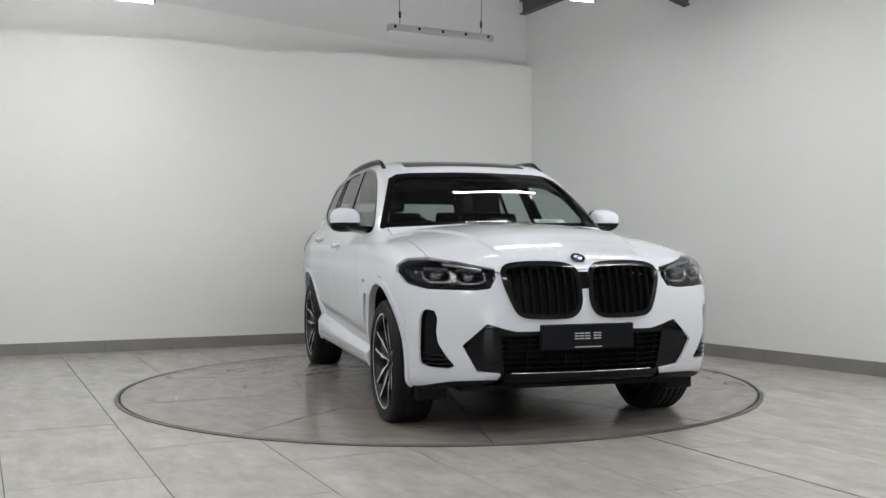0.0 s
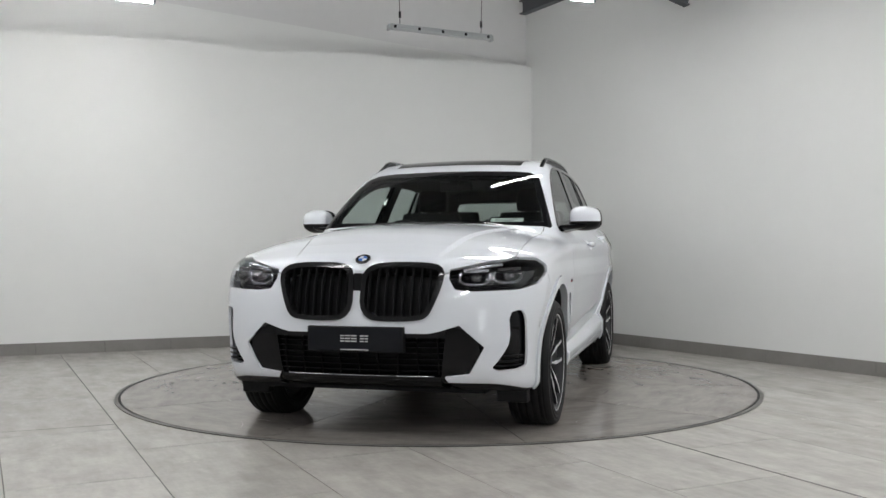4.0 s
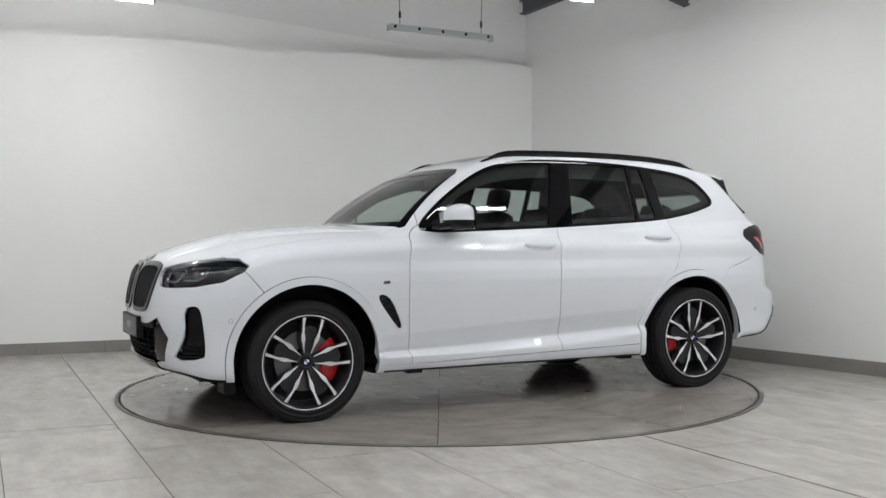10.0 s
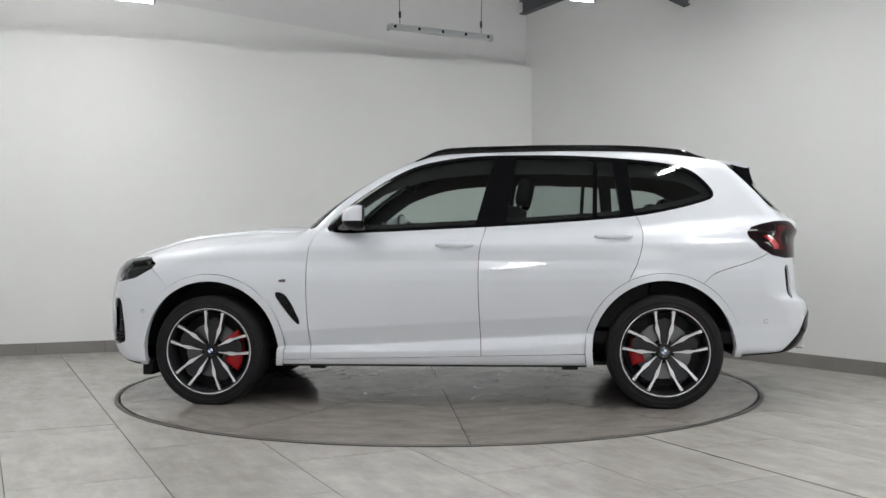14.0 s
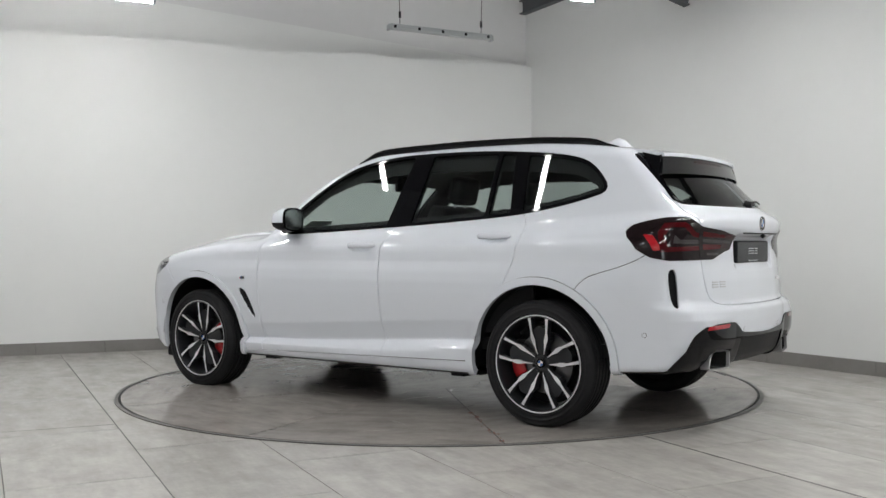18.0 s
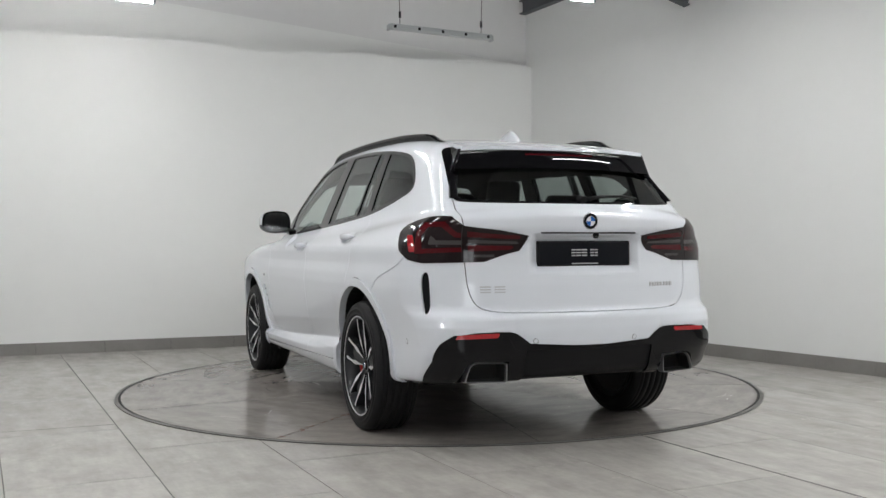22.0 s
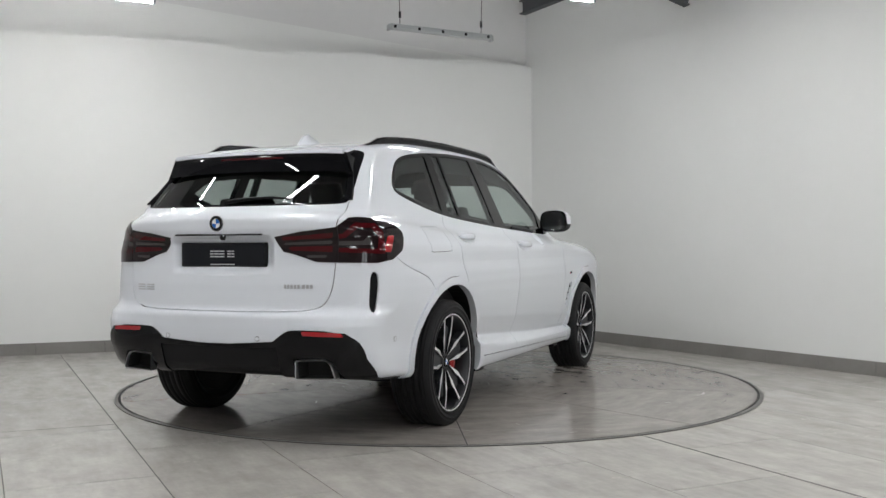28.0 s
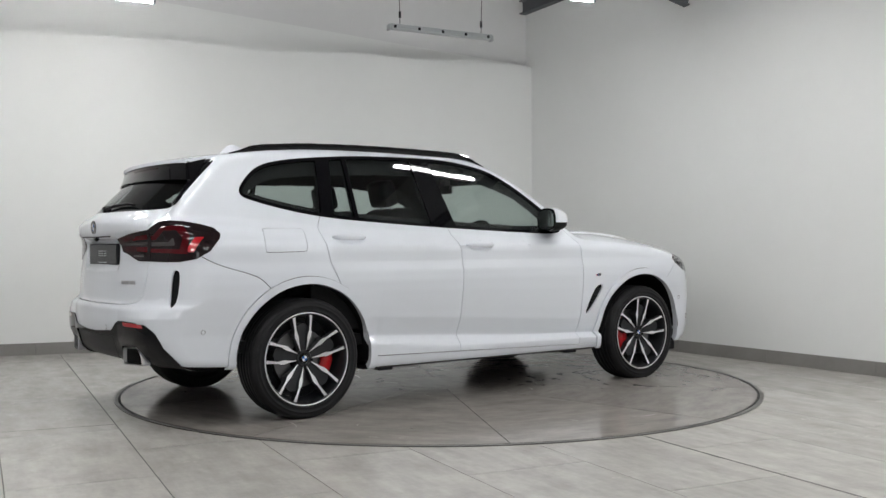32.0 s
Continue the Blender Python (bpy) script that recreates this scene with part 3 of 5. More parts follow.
def chaikin(pts, n=2, closed=True):
    p = np.array(pts, float)
    for _ in range(n):
        q = np.roll(p, -1, 0)
        a, b = .75 * p + .25 * q, .25 * p + .75 * q
        if closed:
            p = np.stack([a, b], 1).reshape(-1, 2)
        else:
            p = np.concatenate([p[:1], np.stack([a[:-1], b[:-1]], 1).reshape(-1, 2), p[-1:]])
    return p


def inside_of(pts, view="xz", rounds=2, sides=0, grow=0.0):
    """Signed distance, below zero inside an outline drawn in a view of the car."""
    poly = chaikin(pts, rounds) if rounds else np.array(pts, float)
    iu, iv = ["xyz".index(c) for c in view]

    def phi(P):
        u, v = P[:, iu], P[:, iv]
        if "y" in view:
            u = np.abs(u) if iu == 1 else u
            v = np.abs(v) if iv == 1 else v
        best = np.full(len(u), 9.0)
        odd = np.zeros(len(u), bool)
        near = (u > poly[:, 0].min() - .06) & (u < poly[:, 0].max() + .06) & (v > poly[:, 1].min() - .06) & (v < poly[:, 1].max() + .06)
        un, vn = u[near], v[near]
        b = np.full(len(un), 9.0)
        o = np.zeros(len(un), bool)
        for (x0, y0), (x1, y1) in zip(poly, np.roll(poly, -1, 0)):
            dx, dy = x1 - x0, y1 - y0
            t = np.clip(((un - x0) * dx + (vn - y0) * dy) / max(dx * dx + dy * dy, 1e-12), 0, 1)
            b = np.minimum(b, np.hypot(un - x0 - t * dx, vn - y0 - t * dy))
            if dy:
                o ^= ((y0 > vn) != (y1 > vn)) & (un < x0 + (vn - y0) * dx / dy)
        best[near], odd[near] = b, o
        return np.where(odd, -best, best) - grow
    return phi


def line_of(pts, view="xz", rounds=2):
    """Signed distance to an open line, drawn in a view; 9 where the line does not reach."""
    poly = chaikin(pts, rounds, closed=False) if rounds else np.array(pts, float)
    iu, iv = ["xyz".index(c) for c in view]

    def phi(P):
        u, v = P[:, iu], P[:, iv]
        if iu == 1:
            u = np.abs(u)
        if iv == 1:
            v = np.abs(v)
        out = np.full(len(u), 9.0)
        near = (u > poly[:, 0].min() - .08) & (u < poly[:, 0].max() + .08) & (v > poly[:, 1].min() - .08) & (v < poly[:, 1].max() + .08)
        un, vn = u[near], v[near]
        best, val = np.full(len(un), 9.0), np.full(len(un), 9.0)
        last = len(poly) - 2
        for k, ((x0, y0), (x1, y1)) in enumerate(zip(poly[:-1], poly[1:])):
            dx, dy = x1 - x0, y1 - y0
            d = math.hypot(dx, dy)
            raw = ((un - x0) * dx + (vn - y0) * dy) / (d * d)
            t = np.clip(raw, 0, 1)
            dist = np.hypot(un - x0 - t * dx, vn - y0 - t * dy)
            sgn = np.where((un - x0) * dy - (vn - y0) * dx >= 0, 1.0, -1.0)
            gone = ((k == 0) & (raw * d < -.004)) | ((k == last) & ((raw - 1) * d > .004))
            take = dist < best
            best = np.where(take, dist, best)
            val = np.where(take, np.where(gone, 9.0, dist * sgn), val)
        out[near] = val
        return out
    return phi


LEFT = lambda p: p[:, 1] > .30
RIGHT = lambda p: p[:, 1] < -.30
FLANK = lambda p: np.abs(p[:, 1]) > .42
FRONT = lambda p: p[:, 0] > 1.5
REAR = lambda p: p[:, 0] < -1.6
HUB_Z, HUB_X, ARCH_R = .357, 1.432, .437
WHEEL_X, WHEEL_Z = 1.440, {1: .345, -1: .351}      # the wheels' middles, front and rear, on the loaded tyres

# ---- outlines of the panels, in metres in the car's own axes (x forward, z up) ----
DLO = [(.715, 1.120), (.60, 1.094), (.38, 1.100), (.02, 1.116), (-.36, 1.132), (-.71, 1.151), (-1.08, 1.175), (-1.27, 1.193),
       (-1.46, 1.223), (-1.66, 1.270), (-1.80, 1.318), (-1.71, 1.44), (-1.61, 1.511), (-1.43, 1.548), (-1.20, 1.572), (-.97, 1.590),
       (-.74, 1.599), (-.37, 1.602), (-.18, 1.591), (.01, 1.563), (.122, 1.533), (.245, 1.478), (.395, 1.388), (.575, 1.258)]
SCREEN_YZ = [(-.6, 1.02), (.5, 1.03), (.80, 1.09), (.728, 1.27), (.668, 1.40), (.604, 1.516), (.40, 1.536), (-.6, 1.546)]
BACK_YZ = [(-.6, 1.221), (.30, 1.223), (.58, 1.229), (.645, 1.238), (.632, 1.33), (.614, 1.42), (.602, 1.49), (.585, 1.528), (.50, 1.540), (-.6, 1.548)]
REARPANE_YZ = [(-.6, 1.232), (.30, 1.234), (.57, 1.240), (.615, 1.250), (.605, 1.34), (.570, 1.42), (.5, 1.445), (-.6, 1.455)]
KIDNEY = [(.020, .70), (.020, .80), (.026, .880), (.070, .914), (.140, .924), (.280, .926), (.400, .918), (.450, .890), (.452, .840), (.432, .770), (.400, .690), (.375, .650), (.325, .630), (.130, .627), (.060, .640)]
INTAKE = [(-.1, .572), (.383, .567), (.44, .580), (.536, .610), (.660, .497), (.580, .356), (.455, .343), (.53, .20), (-.1, .20)]
DIFFUSER = [(-.6, .519), (.32, .521), (.40, .584), (.45, .599), (.68, .594), (.745, .555), (.80, .42), (.815, .30), (.83, .15), (-.6, .15)]
VENT = [(1.010, .722), (.968, .726), (.918, .692), (.848, .545), (.848, .512), (.876, .520), (.992, .672)]
HEADLAMP = [(-1.715, .845), (-1.690, .893), (-1.560, .912), (-1.413, .930), (-1.14, .953), (-.965, .948), (-.868, .908), (-.895, .872), (-1.035, .815), (-1.25, .788), (-1.60, .780), (-1.690, .790)]
CURTAIN = [(-1.350, .672), (-1.24, .688), (-1.195, .66), (-1.178, .58), (-1.165, .432), (-1.185, .385), (-1.49, .370), (-1.400, .45), (-1.335, .53)]
TAILLAMP = [(-2.035, 1.063), (-1.97, .987), (-1.90, .973), (-1.765, .934), (-1.36, .929), (-1.235, .946), (-1.145, .990), (-1.105, 1.055), (-1.108, 1.088), (-1.165, 1.120), (-1.26, 1.140), (-1.38, 1.156), (-1.485, 1.160), (-1.555, 1.156), (-1.60, 1.136), (-1.655, 1.110), (-1.87, 1.090)]
SLOT = [(-1.415, .886), (-1.365, .884), (-1.352, .84), (-1.372, .72), (-1.402, .678), (-1.432, .690), (-1.430, .76)]
TAILGATE = [(.640, 1.25), (.648, 1.16), (.640, 1.05), (.636, .926), (.630, .80), (.590, .712), (.49, .688), (.25, .684), (-.1, .683)]
FUELFLAP = [(-1.690, 1.096), (-1.688, 1.118), (-1.664, 1.120), (-1.448, 1.123), (-1.424, 1.121), (-1.424, 1.098), (-1.436, 1.008), (-1.440, .986), (-1.464, .984), (-1.674, .979), (-1.698, .981), (-1.698, 1.004)]

out_front = lambda P: (np.abs(P[:, 1]) - P[:, 0], P[:, 2])
out_rear = lambda P: (np.abs(P[:, 1]) + P[:, 0], P[:, 2])


def oblique(pts, to, rounds=2, grow=0.0):
    """An outline drawn in a view taken from a corner of the car."""
    base = inside_of(pts, "xz", rounds, grow=grow)

    def phi(P):
        u, v = to(P)
        return base(np.stack([u, u * 0, v], 1))
    return phi


def both(*fs):
    return lambda P: np.maximum.reduce([f(P) for f in fs])


def less(f, g):
    """f without g"""
    return lambda P: np.maximum(f(P), -g(P))


def circle(x0, r):
    return lambda P: np.hypot(P[:, 0] - x0, P[:, 2] - HUB_Z) - r


def side_of(x0, z0, x1, z1):
    """Below zero behind (to the rear of) a slanting line, given from bottom to top."""
    d = np.hypot(x1 - x0, z1 - z0)
    return lambda P: ((P[:, 0] - x0) * (z1 - z0) - (P[:, 2] - z0) * (x1 - x0)) / d


skin = Skin(*skin_grid())
G = skin.groove
dlo = inside_of(DLO, "xz", 2)
S = skin.split
SIDEWAYS = lambda p: (np.abs(p[:, 1]) > .45)
HIGH = lambda p: p[:, 2] > 1.0
S("body", "dlo", dlo, lambda p: SIDEWAYS(p) & HIGH(p))
base_line = lambda p: p[:, 0] - .945 + .24 * p[:, 1]**2
S("body", "screen", both(inside_of(SCREEN_YZ, "yz", 1), base_line), lambda p: (p[:, 0] > -.1) & (p[:, 0] < 1.1) & HIGH(p))
S("body", "back", inside_of(BACK_YZ, "yz", 2), lambda p: (p[:, 0] < -1.85) & HIGH(p))
S("back", "rear_pane", inside_of(REARPANE_YZ, "yz", 2))
for x0 in (HUB_X, -HUB_X):
    S("body", "wheel_hole", circle(x0, ARCH_R), FLANK)
    G("body", circle(x0, .4815), FLANK, .003)
    S("body", "lip", circle(x0, .4815), FLANK)
NOSE = lambda p: p[:, 0] > 1.55
TAIL = lambda p: p[:, 0] < -1.75
S("body", "headlamp", oblique(HEADLAMP, out_front, 0), NOSE)
kid = inside_of(KIDNEY, "yz", 1)
S("body", "kidney_frame", kid, lambda p: p[:, 0] > 1.9)
S("kidney_frame", "kidney", lambda p: kid(p) + .026)
intake = inside_of(INTAKE, "yz", 0)
S("body", "intake", intake, lambda p: p[:, 0] > 1.8)
S("body", "curtain", oblique(CURTAIN, out_front, 1), NOSE)
S("body", "tail_lamp", oblique(TAILLAMP, out_rear, 0), TAIL)
S("body", "diffuser", inside_of(DIFFUSER, "yz", 1), lambda p: p[:, 0] < -1.9)
S("body", "diffuser", inside_of([(-2.70, .600), (-2.345, .586), (-2.308, .543), (-2.265, .458), (-2.205, .393), (-2.165, .352), (-2.165, .20), (-2.70, .20)], "xz", 0), lambda p: (p[:, 0] < -1.9) & (np.abs(p[:, 1]) > .60))
S("body", "slot", oblique(SLOT, out_rear, 1), TAIL)
S("body", "vent", inside_of(VENT, "xz", 1), FLANK)
S("lip", "under", lambda p: p[:, 2] - .262)
S("lip", "under", lambda p: np.abs(p[:, 1]) - .80)
S("body", "under", lambda p: p[:, 2] - BOTTOM(p[:, 0]) - .020 + .013 * np.clip((-1.6 - p[:, 0]) / .1, 0, 1), lambda p: np.abs(p[:, 1]) < .95)

# folds in the flanks, the bonnet and the tailgate
def level(p):
    """The height in the flank's section, which rises towards the tail."""
    fade = np.clip((.80 - p[:, 2]) / .22, 0, 1)
    return p[:, 2] + .055 * fade * np.clip(p[:, 0] - .05, -1.0, .9) * np.clip((p[:, 2] - .33) / .07, 0, 1)


doors = lambda p: (np.abs(p[:, 1]) > .6) & (np.abs(p[:, 0]) < 1.12)
for zf in (.520, .403, .353):
    skin.crease("body", lambda p: level(p) - zf, doors)
for zf in (.92, 1.022):
    skin.crease("body", lambda p: p[:, 2] - zf, lambda p: (np.abs(p[:, 1]) > .6) & (p[:, 0] > -2.0) & (p[:, 0] < 1.75), .007)
skin.crease("body", lambda p: np.abs(p[:, 1]) - .40 - .20 * np.clip((2.10 - p[:, 0]) / 1.15, 0, 1), lambda p: (p[:, 0] > .85) & (p[:, 2] > .9), .008)
for zf in (.680, 1.067, 1.10):
    skin.crease("body", lambda p: p[:, 2] - zf, lambda p: p[:, 0] < -1.9, .007)

# panel gaps
G = skin.groove
flank = lambda p: np.abs(p[:, 1]) > .5
SILL = lambda p: p[:, 2] - .314 + .022 * p[:, 0]
G("body", SILL, lambda p: flank(p) & (np.abs(p[:, 0]) < 1.1), .005)
S("body", "sill", SILL, lambda p: flank(p) & (np.abs(p[:, 0]) < 1.1))
G("body", line_of([(.60, 1.160), (.685, 1.150), (.730, 1.120), (.768, 1.075), (.795, .968), (.806, .76), (.797, .50), (.772, .26)]), flank)
G("body", line_of([(-.36, 1.24), (-.335, 1.12), (-.297, 1.0), (-.288, .79), (-.295, .574), (-.310, .26)]), flank)
G("body", line_of([(-1.24, 1.27), (-1.285, 1.19), (-1.316, 1.12), (-1.312, 1.05), (-1.285, .92), (-1.235, .82), (-1.17, .70)]), flank)
G("body", line_of([(1.90, .96), (1.815, .88), (1.79, .855), (1.735, .79), (1.64, .68)]), flank)
G("body", line_of([(-2.13, 1.0), (-2.06, .95), (-1.96, .905), (-1.82, .865), (-1.72, .83), (-1.60, .68)]), flank)
G("body", inside_of(FUELFLAP, "xz", 1), lambda p: p[:, 1] < -.5, .003)
G("body", line_of([(.690, 1.0), (.690, 1.4)], rounds=0), lambda p: (np.abs(p[:, 1]) > .6) & (p[:, 2] > 1.13))
HOODLINE = [(.74, .715), (.82, .742), (.90, .728), (1.2, .742), (1.49, .758), (1.70, .768), (1.84, .768), (1.95, .76), (2.02, .69), (2.11, .60), (2.17, .50), (2.19, .43), (2.30, .36)]
G("body", line_of(HOODLINE, "xy"), lambda p: (p[:, 0] > .6) & (p[:, 2] > .84))
G("body", lambda p: p[:, 2] - .885, lambda p: (p[:, 0] > 1.9) & (np.abs(p[:, 1]) < .12), .003)
G("body", line_of(TAILGATE, "yz"), lambda p: (p[:, 0] < -1.9))
G("tail_lamp", line_of([(.648, 1.3), (.648, .9)], "yz", 0), TAIL, .004)


# ---- the car ----
car = thing("car", "white sport utility car with gloss black trim parked on the turntable", "car")


def panel(name, T, material, parent=None, label="", out=0.0, depth=.012, rim=True):
    ob = new(name, skin.mesh(name, T, material, depth, out, rim))
    ob.parent = parent or car
    return tagged(ob, label) if label else ob


def named(P):
    """The name of a body panel, from where its middle lies."""
    lo, hi = P.min(0), P.max(0)
    c = (lo + hi) / 2
    if lo[0] > .55 and abs(c[1]) < .2 and hi[2] > 1.0:
        return "bonnet"
    if hi[0] < -2.2 and abs(c[1]) < .2:
        return "tailgate"
    if lo[0] > 1.2 and lo[2] < .6 and abs(c[1]) < .2:
        return "front_bumper"
    if hi[0] < -1.3 and lo[2] < .6 and abs(c[1]) < .2:
        return "rear_bumper"
    if abs(c[1]) > .5 and lo[0] > -.4 and hi[0] < .86:
        return "front_door"
    if abs(c[1]) > .5 and lo[0] > -1.5 and hi[0] < -.2:
        return "rear_door"
    if abs(c[1]) > .5 and lo[0] > .5 and hi[0] < 2.1:
        return "front_wing"
    if hi[0] < -1.38 and c[1] < -.5:
        return "fuel_flap"
    return "body_shell"


panels = {}
whole = skin.pieces("body")
shell = np.concatenate([whole[0]] + [T for T in whole if len(T) < 130])
for T in [shell] + [T for T in whole[1:] if len(T) >= 130]:
    P = skin.V[np.unique(T)]
    nm = "body_shell" if T is shell else named(P)
    ob = panel(nm, T, WHITE, depth=.014)
    panels.setdefault(nm, []).append((ob, P.mean(0)))
for T in skin.pieces("sill"):
    if len(T) > 40:
        panel("sill", T, WHITE, out=.003, depth=.016)
for T in skin.pieces("lip"):
    panel("wheel_arch_trim", T, WHITE, out=.012, depth=.040)
for T in skin.pieces("gap"):
    if len(T) > 6:
        panel("panel_seal", T, SEAL, out=-.011, rim=False)
panel("underbody", np.concatenate([skin.T["under"]]), SATIN, out=0, depth=.02)


def door_of(kind, y):
    c = [o for o, m in panels.get(kind, []) if m[1] * y > 0]
    return c[0] if c else car


# windows: gloss black frame with panes set in
frame_of = lambda p: dlo(p) + .020
neg = lambda f: (lambda P: -f(P))
cuts = [(None, side_of(-.262, 1.12, -.392, 1.60)), (side_of(-.455, 1.12, -.535, 1.60), side_of(-1.008, 1.15, -1.025, 1.6)),
        (side_of(-1.036, 1.15, -1.052, 1.6), side_of(-1.188, 1.18, -1.138, 1.6)), (side_of(-1.270, 1.2, -1.235, 1.6), None)]
for k, (ahead, behind) in enumerate(cuts):
    fs = [frame_of]
    if ahead:
        fs.append(ahead)
    if behind:
        fs.append(neg(behind))
    if k == 0:
        fs.append(lambda P: P[:, 0] - .53)
    S("dlo", "pane%d" % k, both(*fs), SIDEWAYS)
for T in skin.pieces("dlo"):
    if len(T) > 30:
        panel("window_frame", T, GLOSS, out=.001, depth=.02, label="gloss black window surround")
for k in range(4):
    for T in skin.pieces("pane%d" % k):
        if len(T) < 20:
            continue
        y = skin.V[T[0, 0], 1]
        owner = door_of("front_door", y) if k == 0 else door_of("rear_door", y) if k < 3 else car
        ob = panel("window_pane", T, GLASS if k == 0 else PRIVACY, owner, "tinted side window pane", out=-.004, rim=False)
# bright line under the side windows
screen_in = lambda p: np.maximum(inside_of(SCREEN_YZ, "yz", 1)(p) + .036, base_line(p) + .035)
S("screen", "screen_pane", lambda p: np.maximum(screen_in(p), p[:, 2] * 0 - 1), HIGH)
panel("windscreen_frame", skin.T["screen"], GLOSS, depth=.02, label="black windscreen edge trim")
ob = panel("windscreen", skin.T["screen_pane"], GLASS, out=-.002, rim=False, label="tinted laminated windscreen")
panel("backlight_frame", skin.T["back"], GLOSS, depth=.02, label="gloss black surround of the rear window")
ob = panel("rear_window", skin.T["rear_pane"], REARGLASS, out=-.002, rim=False, label="dark tinted rear window")


# inner lining: the same body drawn 35 mm in, with the openings left out
def lining():
    keep = []
    for k, T in skin.T.items():
        if k.startswith("pane"):
            c = skin.V[T].mean(1)
            keep.append(T[dlo(c) > -.060 - .05 * np.clip((c[:, 2] - 1.36) / .12, 0, 1)])
            continue
        if k in ("screen_pane", "rear_pane", "wheel_hole", "kidney", "intake", "gap", "curtain", "headlamp", "under"):
            continue
        c = skin.V[T].mean(1)
        keep.append(T[(c[:, 0] < .95) & (c[:, 0] > -2.40) & (c[:, 2] > .62)])
    return np.concatenate(keep)


panel("cabin_lining", lining(), CABIN, out=-.035, rim=False, label="black cabin lining")


def at_x(y, z, front=True):
    """The skin's x at a height and a distance from the middle, at the nose or the tail."""
    q = np.array([[0, y, z]], float)
    p = np.array([[3.0 if front else -3.0, y, z]], float)
    if z > 1.2:
        q[0, 0] = -1.0
    return float(meet(q, p)[0, 0])


def at_y(x, z, side=1):
    q = np.array([[x, 0, z]], float)
    p = np.array([[x, 1.4 * side, z]], float)
    return float(meet(q, p)[0, 1])


def at_z(x, y):
    return float(meet(np.array([[x, y, .7]]), np.array([[x, y, 2.0]]))[0, 2])


def normal_at(x, y, z):
    return Vector(gradient(np.array([[x, y, z]]))[0])


def seat_on(x, y, z, lift=0.0):
    """A frame on the skin: its z axis stands out from the surface, its y axis points up."""
    n = normal_at(x, y, z)
    up = Vector((0, 0, 1))
    r = up.cross(n).normalized()
    u = n.cross(r)
    m = Matrix((r, u, n)).transposed().to_4x4()
    m.translation = Vector((x, y, z)) + n * lift
    return m


def oval(w, h, n=10):
    return [(w * math.cos(6.2832 * k / n), h * math.sin(6.2832 * k / n)) for k in range(n)]


def lathe(bm, profile, n=64, axis_y=0.0):
    """Turns (r, y) pairs round the y axis."""
    rows = [[bm.verts.new((r * math.cos(6.283185 * i / n), y, r * math.sin(6.283185 * i / n))) for i in range(n)] for r, y in profile]
    for a, b in zip(rows, rows[1:]):
        for i in range(n):
            j = (i + 1) % n
            bm.faces.new((a[i], a[j], b[j], b[i]))
    bmesh.ops.recalc_face_normals(bm, faces=bm.faces)
    return bm


# ---- wheels ----
def tyre_mesh(rest):
    """A low tyre with rim protector, sidewall ridges and tread grooves, pressed flat where it stands."""
    bm = bmesh.new()
    prof = [(.268, .098), (.277, .115), (.283, .1215), (.289, .1215), (.291, .1185), (.302, .1215), (.310, .1222), (.3115, .1235), (.3145, .1235), (.316, .1215), (.330, .118),
            (.332, .1185), (.335, .1165), (.343, .110), (.350, .101), (.3545, .091)]
    for g0, g1 in ((.086, .080), (.062, .054), (.022, .014)):
        prof += [(.357, g0), (.350, g0 - .001), (.350, g1 + .001), (.357, g1)]
    prof += [(.3575, 0)]
    full = prof + [(r, -y) for r, y in prof[-2::-1]]
    lathe(bm, full, 120)
    for v in bm.verts:
        low = -v.co.z - rest
        if low > 0:
            v.co.z = -rest + .0005
        elif low > -.03 and abs(v.co.y) > .09:
            v.co.y *= 1 + .05 * (1 + low / .03)
    return bm


TYRE_ME = {k: mesh_of("tyre", tyre_mesh(WHEEL_Z[k]), RUBBER, True) for k in (1, -1)}
RIM_ME = mesh_of("rim", lathe(bmesh.new(), [(.268, .100), (.272, .112), (.268, .113), (.262, .106), (.256, .094), (.250, .06), (.240, .0), (.240, -.09), (.268, -.10)], 96), DARKALLOY, True)
LIP_ME = mesh_of("rim_flange", lathe(bmesh.new(), [(.2600, .099), (.2650, .1095), (.2710, .1150), (.2755, .1140), (.2765, .1110)], 96), ALLOY, True)


ARM_R = [.048, .075, .102, .128, .150, .172, .205, .240, .262]
ARM_W = [.003, .008, .0140, .0255, .0225, .0130, .0145, .0175, .0215]


def arm_mid(r):
    """Distance of an arm's middle from the axis of its pair."""
    return float(np.interp(r, [.048, .10, .15, .20, .262], [.020, .0335, .0455, .0515, .057]))


def spoke_shape(side):
    """One arm of a spoke pair: (radius, sideways), pointed at the hub, waisted, wide at the flange."""
    up = [(r, (arm_mid(r) + w / 2) * side) for r, w in zip(ARM_R, ARM_W)]
    dn = [(r, (arm_mid(r) - w / 2) * side) for r, w in zip(ARM_R, ARM_W)]
    return up + dn[::-1]


def spoke_mesh(side):
    bm = bmesh.new()
    pts = spoke_shape(side)
    depth = lambda r: .098 - .030 * max(0, (.25 - r) / .2)**1.3 + .004
    hi = [bm.verts.new((r, depth(r), s)) for r, s in pts]
    lo = [bm.verts.new((r, depth(r) - .045, s)) for r, s in pts]
    n = len(pts)
    m = n // 2
    for a in (hi, lo):
        for i in range(m - 1):
            bm.faces.new((a[i], a[i + 1], a[n - 2 - i], a[n - 1 - i]))
    for i in range(n):
        j = (i + 1) % n
        bm.faces.new((hi[i], hi[j], lo[j], lo[i]))
    bmesh.ops.recalc_face_normals(bm, faces=bm.faces)
    return bm


